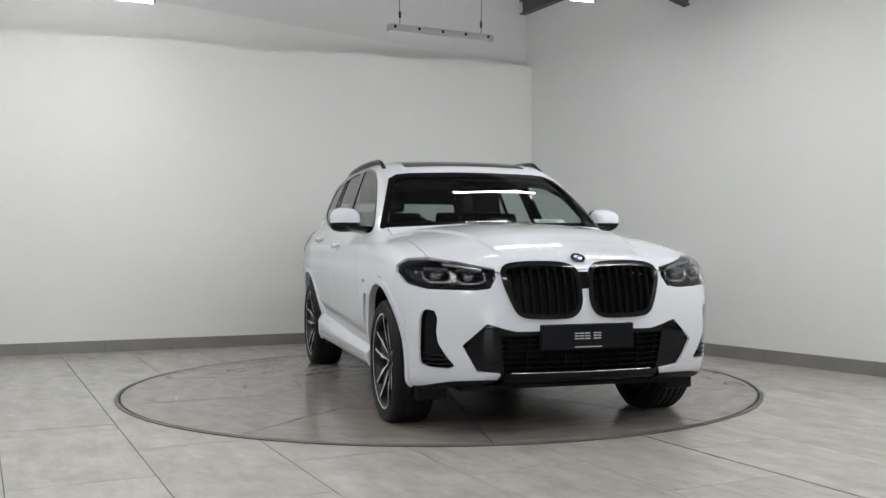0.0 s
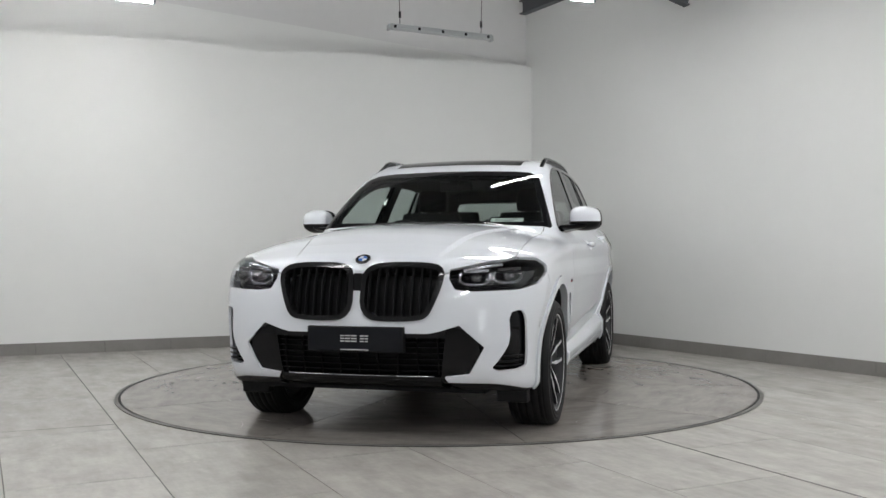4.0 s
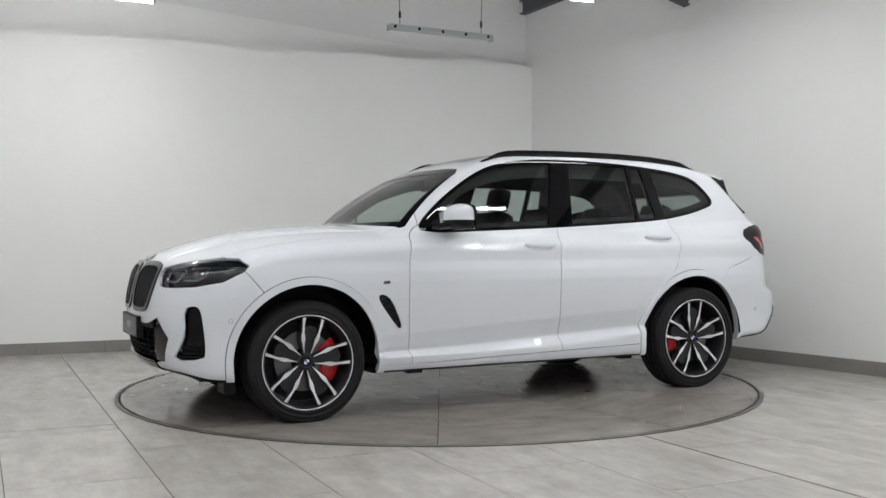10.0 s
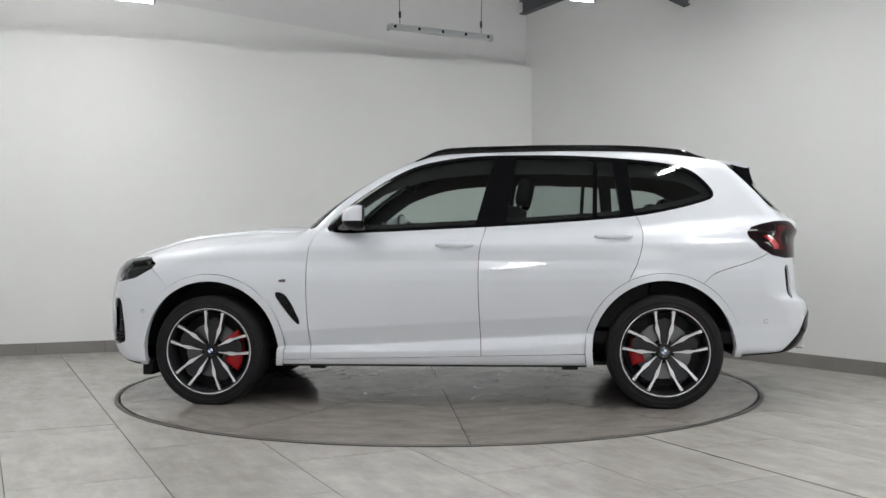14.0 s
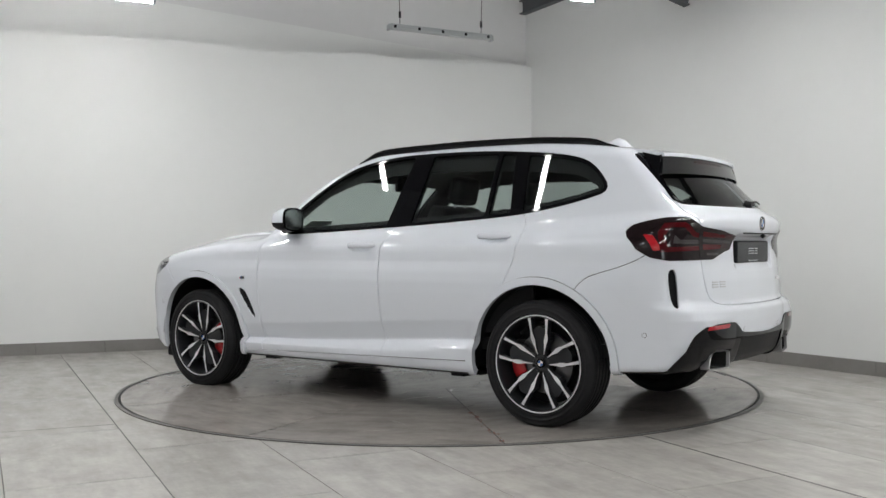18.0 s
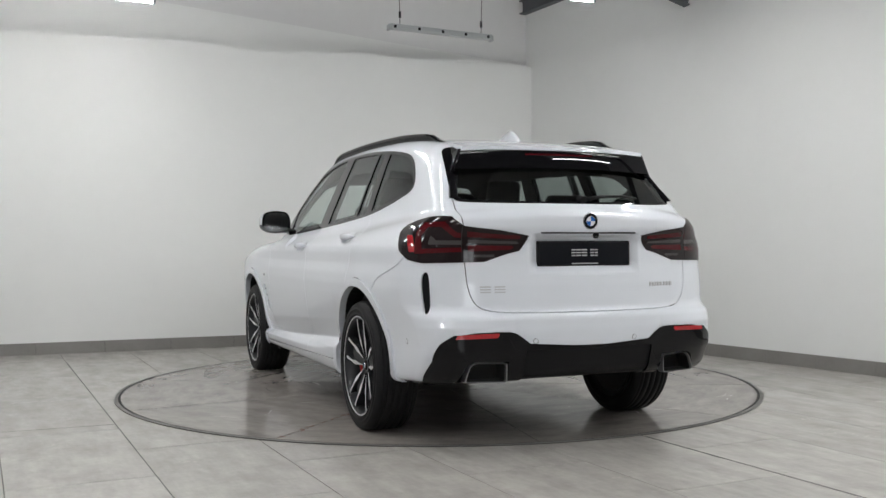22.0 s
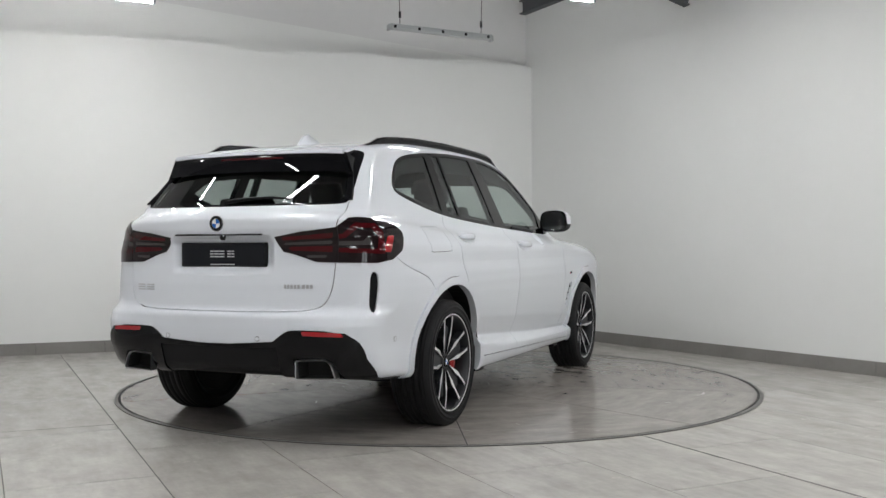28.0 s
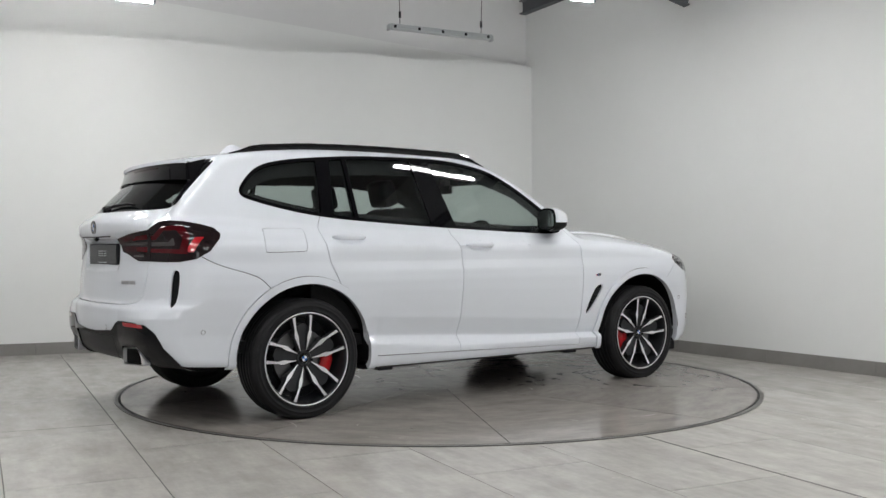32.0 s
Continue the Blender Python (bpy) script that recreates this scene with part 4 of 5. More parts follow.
def web_mesh():
    """The dark pocket between the two arms of a pair, and the wing beside it."""
    bm = bmesh.new()
    rr = [.035, .060, .090, .112, .130, .150, .172, .192, .208]
    hw = [.026, .030, .033, .036, .056, .060, .046, .040, .014]
    n = len(rr)
    pts = [(r, h) for r, h in zip(rr, hw)] + [(r, -h) for r, h in zip(rr[::-1], hw[::-1])]
    hi = [bm.verts.new((r, .064 + .016 * (r - .05) / .15, s)) for r, s in pts]
    lo = [bm.verts.new((r, .030, s)) for r, s in pts]
    m = len(pts)
    for i in range(n - 1):
        bm.faces.new((hi[i], hi[i + 1], hi[m - 2 - i], hi[m - 1 - i]))
    for i in range(m):
        j = (i + 1) % m
        bm.faces.new((hi[i], hi[j], lo[j], lo[i]))
    bmesh.ops.recalc_face_normals(bm, faces=bm.faces)
    return bm


SPOKE_ME = [mesh_of("spoke", spoke_mesh(s), ALLOY) for s in (1, -1)]
for me in SPOKE_ME:
    me.materials.append(DARKALLOY)
    for p in me.polygons:
        if p.normal.y < .6:
            p.material_index = 1
WEB_ME = mesh_of("spoke_web", web_mesh(), WEBALLOY)
HUB_ME = mesh_of("hub", lathe(bmesh.new(), [(.0, .062), (.03, .064), (.033, .070), (.044, .070), (.054, .062), (.058, .03)], 40), DARKALLOY, True)
CAP_RING = mesh_of("cap_ring", lathe(bmesh.new(), [(.0, .078), (.0335, .078), (.0345, .074)], 32), SATIN, True)
DISC_ME = mesh_of("brake_disc", lathe(bmesh.new(), [(.075, .015), (.175, .015), (.175, -.015), (.075, -.015)], 64), DISCSTEEL, False)
BARREL_ME = mesh_of("wheel_back", lathe(bmesh.new(), [(.0, -.02), (.236, -.02), (.236, -.09), (.0, -.09)], 48), SATIN, False)


def roundel(parent, m, r, name="badge"):
    """A round badge: dark ring, blue and white quarters, bright rims."""
    bm = bmesh.new()
    bmesh.ops.create_cone(bm, cap_ends=True, segments=40, radius1=r, radius2=r * .94, depth=.005, matrix=m @ Matrix.Translation((0, 0, .0005)))
    ob = part(name, bm, GLOSS, parent, "round blue, white and black badge")
    for k, mm in enumerate((BLUE, ENAMEL, BLUE, ENAMEL)):
        bm = bmesh.new()
        c = bm.verts.new(m @ Vector((0, 0, .0044)))
        vs = [bm.verts.new(m @ Vector((r * .58 * math.cos(1.5708 * (k + i / 8)), r * .58 * math.sin(1.5708 * (k + i / 8)), .0040))) for i in range(9)]
        for a, b in zip(vs, vs[1:]):
            bm.faces.new((c, a, b))
        part("quarter_field", bm, mm, ob)
    for rr in (.97, .60):
        bm = bmesh.new()
        pts = [m @ Vector((r * rr * math.cos(6.2832 * i / 40), r * rr * math.sin(6.2832 * i / 40), .0038)) for i in range(40)]
        sweep(bm, pts, oval(r * .022, r * .03, 6), up=m.to_3x3() @ Vector((0, 0, 1)), closed=True)
        part("badge_rim", bm, CHROME, ob)
    return ob


def wheel(x, side, spin):
    y = side * .800
    w = new("wheel")
    w.parent = car
    tagged(w, "twenty-inch two-tone alloy wheel with low black tyre")
    rest = WHEEL_Z[1 if x > 0 else -1]
    base = pose(math.copysign(WHEEL_X, x), y, rest) @ (Matrix.Identity(4) if side > 0 else Matrix.Rotation(math.pi, 4, "Z"))
    w.matrix_basis = base
    turn = Matrix.Rotation(radians(spin), 4, "Y")

    def add(name, me, m=Matrix.Identity(4), label=""):
        ob = new(name, me)
        ob.parent = w
        ob.matrix_basis = m
        return tagged(ob, label) if label else ob
    add("tyre", TYRE_ME[1 if x > 0 else -1], label="black road tyre")
    add("rim", RIM_ME, turn)
    add("rim_flange", LIP_ME, turn, "machined bright rim edge")
    add("hub", HUB_ME, turn)
    for k in range(5):
        m = turn @ Matrix.Rotation(radians(72 * k), 4, "Y")
        for me in SPOKE_ME:
            add("spoke", me, m)
        add("spoke_web", WEB_ME, m)
        add("wheel_bolt", BOLT_ME, turn @ Matrix.Rotation(radians(72 * k + 36), 4, "Y"))
    roundel(w, turn @ Matrix.Translation((0, .0735, 0)) @ Matrix.Rotation(-math.pi / 2, 4, "X"), .028)
    add("brake_disc", DISC_ME, pose(0, .005, 0), "steel brake disc")
    add("wheel_back", BARREL_ME)
    # caliper, to the rear of the front axle and ahead of the rear one
    front = x > 0
    ang = (radians(180) if front else 0.0) if side > 0 else (0.0 if front else radians(180))
    bm = bmesh.new()
    n = 13
    span = 1.35 if front else .95
    inner, outer = (.104, .208) if front else (.130, .208)
    rows = []
    for i in range(n):
        a = ang - span / 2 + span * i / (n - 1)
        k = (1 - .25 * abs(i - (n - 1) / 2) / ((n - 1) / 2)) * (.72 if i in (6,) else 1)
        ring_ = []
        for r, yy in ((inner, .022), (inner, .048 * k), ((inner + outer) / 2, .056 * k), (outer, .046 * k), (outer + .006, .02)):
            ring_.append(bm.verts.new((r * math.cos(a), yy, r * math.sin(a))))
        rows.append(ring_)
    for a, b in zip(rows, rows[1:]):
        for k in range(5):
            bm.faces.new((a[k], a[(k + 1) % 5], b[(k + 1) % 5], b[k]))
    bm.faces.new(rows[0])
    bm.faces.new(rows[-1][::-1])
    bmesh.ops.recalc_face_normals(bm, faces=bm.faces)
    part("brake_caliper", bm, RED, w, "red painted brake caliper", True)
    return w


BOLT_ME = mesh_of("wheel_bolt", cyl(bmesh.new(), (.050, .05, 0), (.050, .072, 0), .0095, 6), SATIN)
for x in (HUB_X, -HUB_X):
    for sd in (1, -1):
        wheel(x, sd, {(1, 1): -98, (-1, 1): -90, (1, -1): -95, (-1, -1): -84}[(1 if x > 0 else -1, sd)])
    for sd in (1, -1):
        bm = bmesh.new()
        n = 28
        rows = []
        a0, a1 = (.02, math.pi + .12) if x > 0 else (-.12, math.pi - .02)
        for i in range(n + 1):
            a = a0 + (a1 - a0) * i / n
            ca, sa = math.cos(a), math.sin(a)
            rows.append([bm.verts.new((x + (ARCH_R + .004) * ca, sd * yy, HUB_Z + (ARCH_R + .004) * sa)) for yy in (.895, .55)])
        for a, b in zip(rows, rows[1:]):
            bm.faces.new((a[0], a[1], b[1], b[0]))
        vs = [r[1] for r in rows]
        bm.faces.new(vs)
        part("wheel_arch_liner", bm, SATIN, car, "black wheel arch liner")

# ---- nose ----
for T in skin.pieces("headlamp"):
    if len(T) < 40:
        continue
    sd = 1 if skin.V[T[0, 0], 1] > 0 else -1
    lamp = panel("headlight", T, CLEAR, out=.001, depth=.03, label="smoked adaptive headlight in a dark housing")
    lamp.visible_shadow = False
    panel("housing", T, GLOSS, lamp, out=-.055, rim=False)
    # two bracket-shaped light guides and their projectors
    for yc, w in ((.60, .085), (.755, .075)):
        zc = .848 + (yc - .6) * .06
        xf = at_x(yc * sd, zc) - .030
        tip = .10 if yc < .7 else .26
        def q(dy, dz, dx=0.0):
            y = yc + dy
            return (at_x(y * sd, min(zc + dz, .93)) - .028 + dx, y * sd, zc + dz)
        pts = [q(-w * .85, .022), q(-w * .9, -.016), q(-w * .5, -.034), q(w * .45, -.034), q(w * .85, -.012), q(w * .85, .020)]
        part("light_guide", sweep(bmesh.new(), pts, oval(.0055, .0055, 6), up=(1, 0, 0)), LAMP_IN, lamp)
        c = Vector(q(0, -.002, -.012))
        bm = bmesh.new()
        bmesh.ops.create_uvsphere(bm, u_segments=18, v_segments=10, radius=.030, matrix=Matrix.Translation(c - Vector((.012, 0, 0))) @ Matrix.Diagonal((.7, 1, .85, 1)))
        part("projector", bm, DARKCHROME, lamp, smooth=True)
        part("reflector", sweep(bmesh.new(), [Vector(q(-w * .7, .036, -.006)), Vector(q(w * .7, .040, -.006))], [(-.004, -.010), (.004, -.010), (.004, .004), (-.004, .004)], up=(0, 0, 1)), DARKCHROME, lamp)
    brow = [(at_x(y * sd, z) - .022, y * sd, z) for y, z in ((.54, .884), (.60, .897), (.66, .907), (.72, .915))]
    part("eyebrow_light", sweep(bmesh.new(), brow, oval(.005, .009, 8)), LAMP_IN, lamp)

# grille: two kidneys with upright slats
for T in skin.pieces("kidney_frame"):
    if len(T) < 30:
        continue
    sd = 1 if skin.V[np.unique(T), 1].mean() > 0 else -1
    fr = panel("kidney_grille", T, GRILLE, out=.010, depth=.06, label="gloss black kidney grille with upright slats")
    mine = skin.T["kidney"][(skin.V[skin.T["kidney"]].mean(1)[:, 1] * sd) > 0]
    panel("backing", mine, SATIN, fr, out=-.065, rim=False)
    kf = kid
    for k in range(9):
        y = .062 + k * .0455
        zs = [z for z in np.arange(.62, .94, .005) if kf(np.array([[2.2, y, z]]))[0] < -.022]
        if len(zs) < 4:
            continue
        z0, z1 = zs[0], zs[-1]
        bm = bmesh.new()
        pts = [(at_x(y * sd, z) - .006, y * sd, z) for z in np.linspace(z0, z1, 9)]
        sweep(bm, pts, [(-.0075, .0), (-.002, .012), (.002, .012), (.0075, .0), (.004, -.035), (-.004, -.035)], up=(1, 0, 0))
        part("slat", bm, GRILLE, fr)
# camera pod between the kidneys
bm = boxes(-.020, -.026, -.100, .006, .026, .030, m=pose(at_x(0, .845) + .002, 0, .845, 0, -8, 0), bevel=.008)
part("grille_camera", bm, GLOSS, car, "small round camera between the grilles")

# lower intake
T = skin.T["intake"]
low = panel("lower_grille", T, INTAKE_BLACK, out=-.045, rim=False, label="black lower air intake with honeycomb bars")
blade = both(inside_of(INTAKE, "yz", 1), lambda P: -(np.abs(P[:, 1]) - .44 - (P[:, 2] - .35) * .13))
S("intake", "blade", both(blade), lambda p: np.abs(p[:, 1]) > .3)
S("intake", "chin", lambda P: P[:, 2] - .345)
S("intake", "sill_bar", lambda P: np.where(P[:, 2] > .45, .545 - P[:, 2] + .0 * P[:, 1], 1.0))
for T in skin.pieces("blade"):
    if len(T) > 20:
        panel("air_blade", T, GLOSS, low, out=-.012, depth=.05)
for T in skin.pieces("chin"):
    if len(T) > 20:
        panel("chin_spoiler", T, GLOSS, low, out=.004, depth=.02)
for T in skin.pieces("sill_bar"):
    if len(T) > 20:
        panel("upper_bar", T, SATIN, low, out=.0, depth=.04)
for z in (.372, .402, .432, .462, .492, .520):
    w = .45
    pts = [(at_x(y, z) - .022, y, z) for y in np.linspace(-w, w, 13)]
    part("intake_bar", sweep(bmesh.new(), pts, [(-.016, -.003), (.006, -.002), (.006, .002), (-.016, .003)]), INTAKE_BLACK, low)
for y in np.linspace(-.42, .42, 9):
    pts = [(at_x(y, z) - .030, y, z) for z in (.355, .44, .54)]
    part("intake_rib", sweep(bmesh.new(), pts, [(-.004, -.01), (.004, -.01), (.004, .01), (-.004, .01)], up=(1, 0, 0)), INTAKE_BLACK, low)
pts = [(at_x(y, .345) - .004, y, .345) for y in np.linspace(-.40, .40, 11)]
part("skid_strip", sweep(bmesh.new(), pts, oval(.003, .0035, 6)), STEEL, low, "thin silver skid strip")

for T in skin.pieces("curtain"):
    if len(T) < 20:
        continue
    cu = panel("air_curtain", T, GLOSS, out=-.030, rim=False, label="gloss black air curtain in the bumper corner")
    sd = 1 if skin.V[T[0, 0], 1] > 0 else -1
    for z in (.40, .425, .45):
        pts = []
        for u in (-1.44 + (z - .4) * 1.2, -1.32, -1.215):
            # the skin point with |y| - x = u at this height
            lo_, hi_ = .5, .92
            for _ in range(24):
                y = (lo_ + hi_) / 2
                if y - at_x(y, z) < u:
                    lo_ = y
                else:
                    hi_ = y
            pts.append((at_x(y, z) - .014, (y - .006) * sd, z))
        part("curtain_fin", sweep(bmesh.new(), pts, [(-.012, -.003), (.008, -.003), (.008, .003), (-.012, .003)]), SATIN, cu)


# ---- plates, badges ----
def plate(front):
    x = 2.290 if front else -2.346
    z = .536 if front else .973
    lean = 0 if front else 3.0
    m = pose(x, 0, z, 0, 0, 0) @ (Matrix(((0, 0, 1, 0), (1, 0, 0, 0), (0, 1, 0, 0), (0, 0, 0, 1))) if front else Matrix(((0, 0, -1, 0), (-1, 0, 0, 0), (0, 1, 0, 0), (0, 0, 0, 1))))
    w, h = (.262, .066) if front else (.265, .063)
    back = .045 if front else .03
    bm = boxes(-w, -h, -back, w, h, .0, m=m, bevel=.006)
    ob = part("show_plate", bm, SATIN, car, "black show plate with pale print")
    part("plate_face", boxes(-w + .008, -h + .008, -.002, w - .008, h - .008, .0015, m=m, bevel=.001), PLATE, ob)
    # print, as plain bars of the size of the characters
    x0 = -.078
    for k, cw in enumerate((.026, .032, .036, .0, .026, .022)):
        if cw:
            for zb in (-.013, .001, .015):
                part("print_bar", boxes(x0, zb, .0014, x0 + cw - .005, zb + .006, .0024, m=m), PRINT, ob)
        x0 += cw if cw else .014
    part("print_line", boxes(-.078, -h + .010, .0014, .076, -h + .015, .0024, m=m), PRINT, ob)
    return ob


plate(True)
plate(False)
roundel(car, Matrix.Translation((at_x(0, .940) - .004, 0, .946)) @ Matrix.Rotation(math.pi / 2, 4, "Z") @ Matrix.Rotation(radians(32), 4, "X"), .041)
roundel(car, seat_on(at_x(0, 1.134, False), 0, 1.134, .001), .041)


def letters(y0, z0, cells, h, parent, label):
    """Chrome marks on the tailgate: plain bars of the size of the characters."""
    ob = None
    y = y0
    for wd in cells:
        if wd > 0:
            m = seat_on(at_x(y - wd / 2, z0, False), y - wd / 2, z0, .001)
            bm = boxes(-wd / 2 + .003, -h / 2, 0, wd / 2 - .003, h / 2, .004, m=m, bevel=.001)
            if ob is None:
                ob = part("model_mark", bm, SILVER, parent, label)
            else:
                part("mark_bar", bm, SILVER, ob)
        y -= abs(wd)
    return ob


gate = panels["tailgate"][0][0] if "tailgate" in panels else car
for dz in (.813, .800, .787):
    letters(.575, dz, (.060, -.012, .060), .006, gate, "chrome model mark")
letters(-.375, .812, (.018, .018, .018, .018, .018, -.006, .022, .020, .020), .020, gate, "small chrome drive mark")
for sd in (1, -1):
    y = at_y(.955, .797, sd)
    m = seat_on(.955, y, .797, .0005)
    wb = part("wing_badge", boxes(-.004, -.009, 0, .022, .009, .003, m=m, bevel=.001), DARKCHROME, car, "small dark chrome wing badge with colour bars")
    for k, mm in enumerate((BLUE, SATIN, RED)):
        part("badge_bar", boxes(-.010 - k * .006, -.009, 0, -.005 - k * .006, .009 - .003 * k, .0025, m=m), mm, wb)

# parking sensors
for x, z in ((1.885, .598), (-2.06, .538)):
    for sd in (1, -1):
        m = seat_on(x, at_y(x, z, sd), z)
        part("parking_sensor", cyl(bmesh.new(), m @ Vector((0, 0, -.004)), m @ Vector((0, 0, .0015)), .0115, 20), WHITE, car)
        part("sensor_seal", ring(bmesh.new(), .0115, .0135, -.002, .0008, 20), SEAL, car).matrix_basis = m
for y in (.31, -.25, .60, -.56):
    if abs(y) < .5:
        m = seat_on(at_x(y, .548, False), y, .548)
        part("parking_sensor", cyl(bmesh.new(), m @ Vector((0, 0, -.004)), m @ Vector((0, 0, .0015)), .0115, 20), WHITE, car)
        part("sensor_seal", ring(bmesh.new(), .0115, .0135, -.002, .0008, 20), SEAL, car).matrix_basis = m

# ---- flank ----
for T in skin.pieces("vent"):
    if len(T) > 10:
        v = panel("wing_vent", T, GLOSS, out=-.016, depth=.0, rim=False, label="gloss black air vent behind the front wheel")
        sd = 1 if skin.V[T[0, 0], 1] > 0 else -1
        for k in range(4):
            x, z = .975 - k * .028, .690 - k * .048
            y = at_y(x, z, sd)
            part("vent_fin", boxes(-.020, -.003, -.018, .020, .003, -.008, m=seat_on(x, y, z) @ Matrix.Rotation(.5 * sd, 4, "Z")), SATIN, v)


def handle(x, z, sd, parent):
    ya, yb = at_y(x - .118, z, sd), at_y(x + .118, z, sd)
    n = 13
    pts = []
    for i in range(n):
        u = -.116 + .232 * i / (n - 1)
        k = 1 - (abs(u) / .116)**2.2
        yy = ya + (yb - ya) * (u + .118) / .236 + sd * (.0 + .026 * k**.5)
        pts.append((x + u, yy, z + .004 + .002 * k))
    def shape(s):
        k = (1 - abs(2 * s - 1)**2.6)**.5
        return oval(.006 + .007 * k, .005 + .014 * k, 14)
    return part("door_handle", sweep(bmesh.new(), pts, shape), WHITE, parent, "body-coloured pull handle", True)


for sd in (1, -1):
    for (x, z), kind in zip(HANDLES, ("front_door", "rear_door")):
        handle(x, z, sd, door_of(kind, sd))

# door mirrors
for sd in (1, -1):
    mir = new("door_mirror")
    mir.parent = car
    tagged(mir, "white door mirror with black base")
    bm = bmesh.new()
    bmesh.ops.create_cube(bm, size=1)
    bmesh.ops.subdivide_edges(bm, edges=bm.edges[:], cuts=7, use_grid_fill=True)
    for v in bm.verts:
        p = v.co * 2
        # a rounded pod: wide across, blunt at the rear
        r = (abs(p.x)**3.2 + abs(p.y)**3.2 + abs(p.z)**3.2)**(1 / 3.2)
        p = p / max(r, 1e-6)
        x = p.x * (.062 if p.x < 0 else .085)
        z = p.z * (.088 if p.z > 0 else .076) * (1 - .10 * max(p.y, 0)) * (1 - .25 * max(p.x, 0))
        y = p.y * .104
        v.co = (x, y, z)
    lo = bm.copy()
    bmesh.ops.bisect_plane(bm, geom=bm.verts[:] + bm.edges[:] + bm.faces[:], plane_co=(0, 0, -.014), plane_no=(0, 0, -1), clear_outer=True)
    bmesh.ops.bisect_plane(lo, geom=lo.verts[:] + lo.edges[:] + lo.faces[:], plane_co=(0, 0, -.0145), plane_no=(0, 0, 1), clear_outer=True)
    bmesh.ops.bisect_plane(bm, geom=bm.verts[:] + bm.edges[:] + bm.faces[:], plane_co=(-.050, 0, 0), plane_no=(-1, 0, 0), clear_outer=True)
    bmesh.ops.bisect_plane(lo, geom=lo.verts[:] + lo.edges[:] + lo.faces[:], plane_co=(-.050, 0, 0), plane_no=(-1, 0, 0), clear_outer=True)
    place = pose(.475, sd * .956, 1.186, 0, 0, sd * 8)
    for b_, nm, mm in ((bm, "mirror_cap", WHITE), (lo, "mirror_base", SATIN)):
        bmesh.ops.transform(b_, matrix=place, verts=b_.verts)
        part(nm, b_, mm, mir, smooth=True)
    g = bmesh.new()
    pts = [(-.104, -.074), (.106, -.072), (.114, .02), (.090, .084), (-.072, .088), (-.108, .036)]
    prism(g, [tuple(p) for p in chaikin(pts, 2)], -.004, .004)
    bmesh.ops.recalc_face_normals(g, faces=g.faces)
    face = place @ Matrix(((0, 0, -1, -.048), (1, 0, 0, 0), (0, 1, 0, 0), (0, 0, 0, 1)))
    bmesh.ops.transform(g, matrix=face, verts=g.verts)
    part("mirror_bezel", g, GLOSS, mir)
    g = bmesh.new()
    prism(g, [(x * .88, y * .86) for x, y in chaikin(pts, 2)], .004, .006)
    bmesh.ops.recalc_face_normals(g, faces=g.faces)
    bmesh.ops.transform(g, matrix=face, verts=g.verts)
    part("mirror_glass", g, CHROME, mir)
    y0 = at_y(.50, 1.115, sd)
    part("mirror_arm", sweep(bmesh.new(), [(.575, y0 - sd * .03, 1.124), (.545, y0 + sd * .03, 1.132), (.505, sd * .93, 1.146), (.475, sd * .99, 1.158)], lambda s: oval(.070 - .012 * s, .020 + .006 * s, 14)), GLOSS, mir, smooth=True)

# roof rails
for sd in (1, -1):
    xs = np.linspace(.13, -1.755, 29)
    pts = []
    for i, x in enumerate(xs):
        s = i / 28
        k = min(1, s / .10, (1 - s) / .09)
        k = k * k * (3 - 2 * k)
        y = .600 - .075 * max(0, s - .3)**1.6 / .7**1.6
        z = at_z(x, y * sd)
        pts.append((x, y * sd, z - .006 + .034 * k))
    rail = part("roof_rail", sweep(bmesh.new(), pts, [(-.014, -.008), (.014, -.008), (.016, .002), (.008, .010), (-.008, .010), (-.016, .002)]), GLOSS, car, "gloss black roof rail")
    foot = [(x, y, z - .018) for x, y, z in pts[1:-1]]
    part("rail_foot", sweep(bmesh.new(), foot, [(-.006, -.022), (.006, -.022), (.006, .012), (-.006, .012)]), SATIN, rail)

# aerial fin
bm = bmesh.new()
prof = [(-1.60, .052, .002), (-1.54, .044, .052), (-1.50, .038, .062), (-1.44, .028, .040), (-1.36, .014, .010), (-1.32, .004, .0)]
rows = []
for x, w, hgt in [(-1.635, .030, .0)] + prof:
    z = at_z(x, 0)
    rows.append([bm.verts.new((x, -w * .55, z - .004)), bm.verts.new((x, -w * .16, z + hgt)), bm.verts.new((x, w * .16, z + hgt)), bm.verts.new((x, w * .55, z - .004))])
for a, b in zip(rows, rows[1:]):
    for k in range(3):
        bm.faces.new((a[k], a[k + 1], b[k + 1], b[k]))
bm.faces.new(rows[0])
bm.faces.new(rows[-1])
bmesh.ops.recalc_face_normals(bm, faces=bm.faces)
part("aerial_fin", bm, WHITE, car, "white shark-fin aerial", True)

# roof glass
bm = bmesh.new()
n = 14
grid = [[bm.verts.new((x, y, at_z(x, y) + .003)) for y in np.linspace(-.46, .46, 9)] for x in np.linspace(.16, -1.15, n)]
for a, b in zip(grid, grid[1:]):
    for k in range(8):
        bm.faces.new((a[k], a[k + 1], b[k + 1], b[k]))
bmesh.ops.recalc_face_normals(bm, faces=bm.faces)
part("roof_window", bm, GLOSS, car, "black panorama roof glass", True)

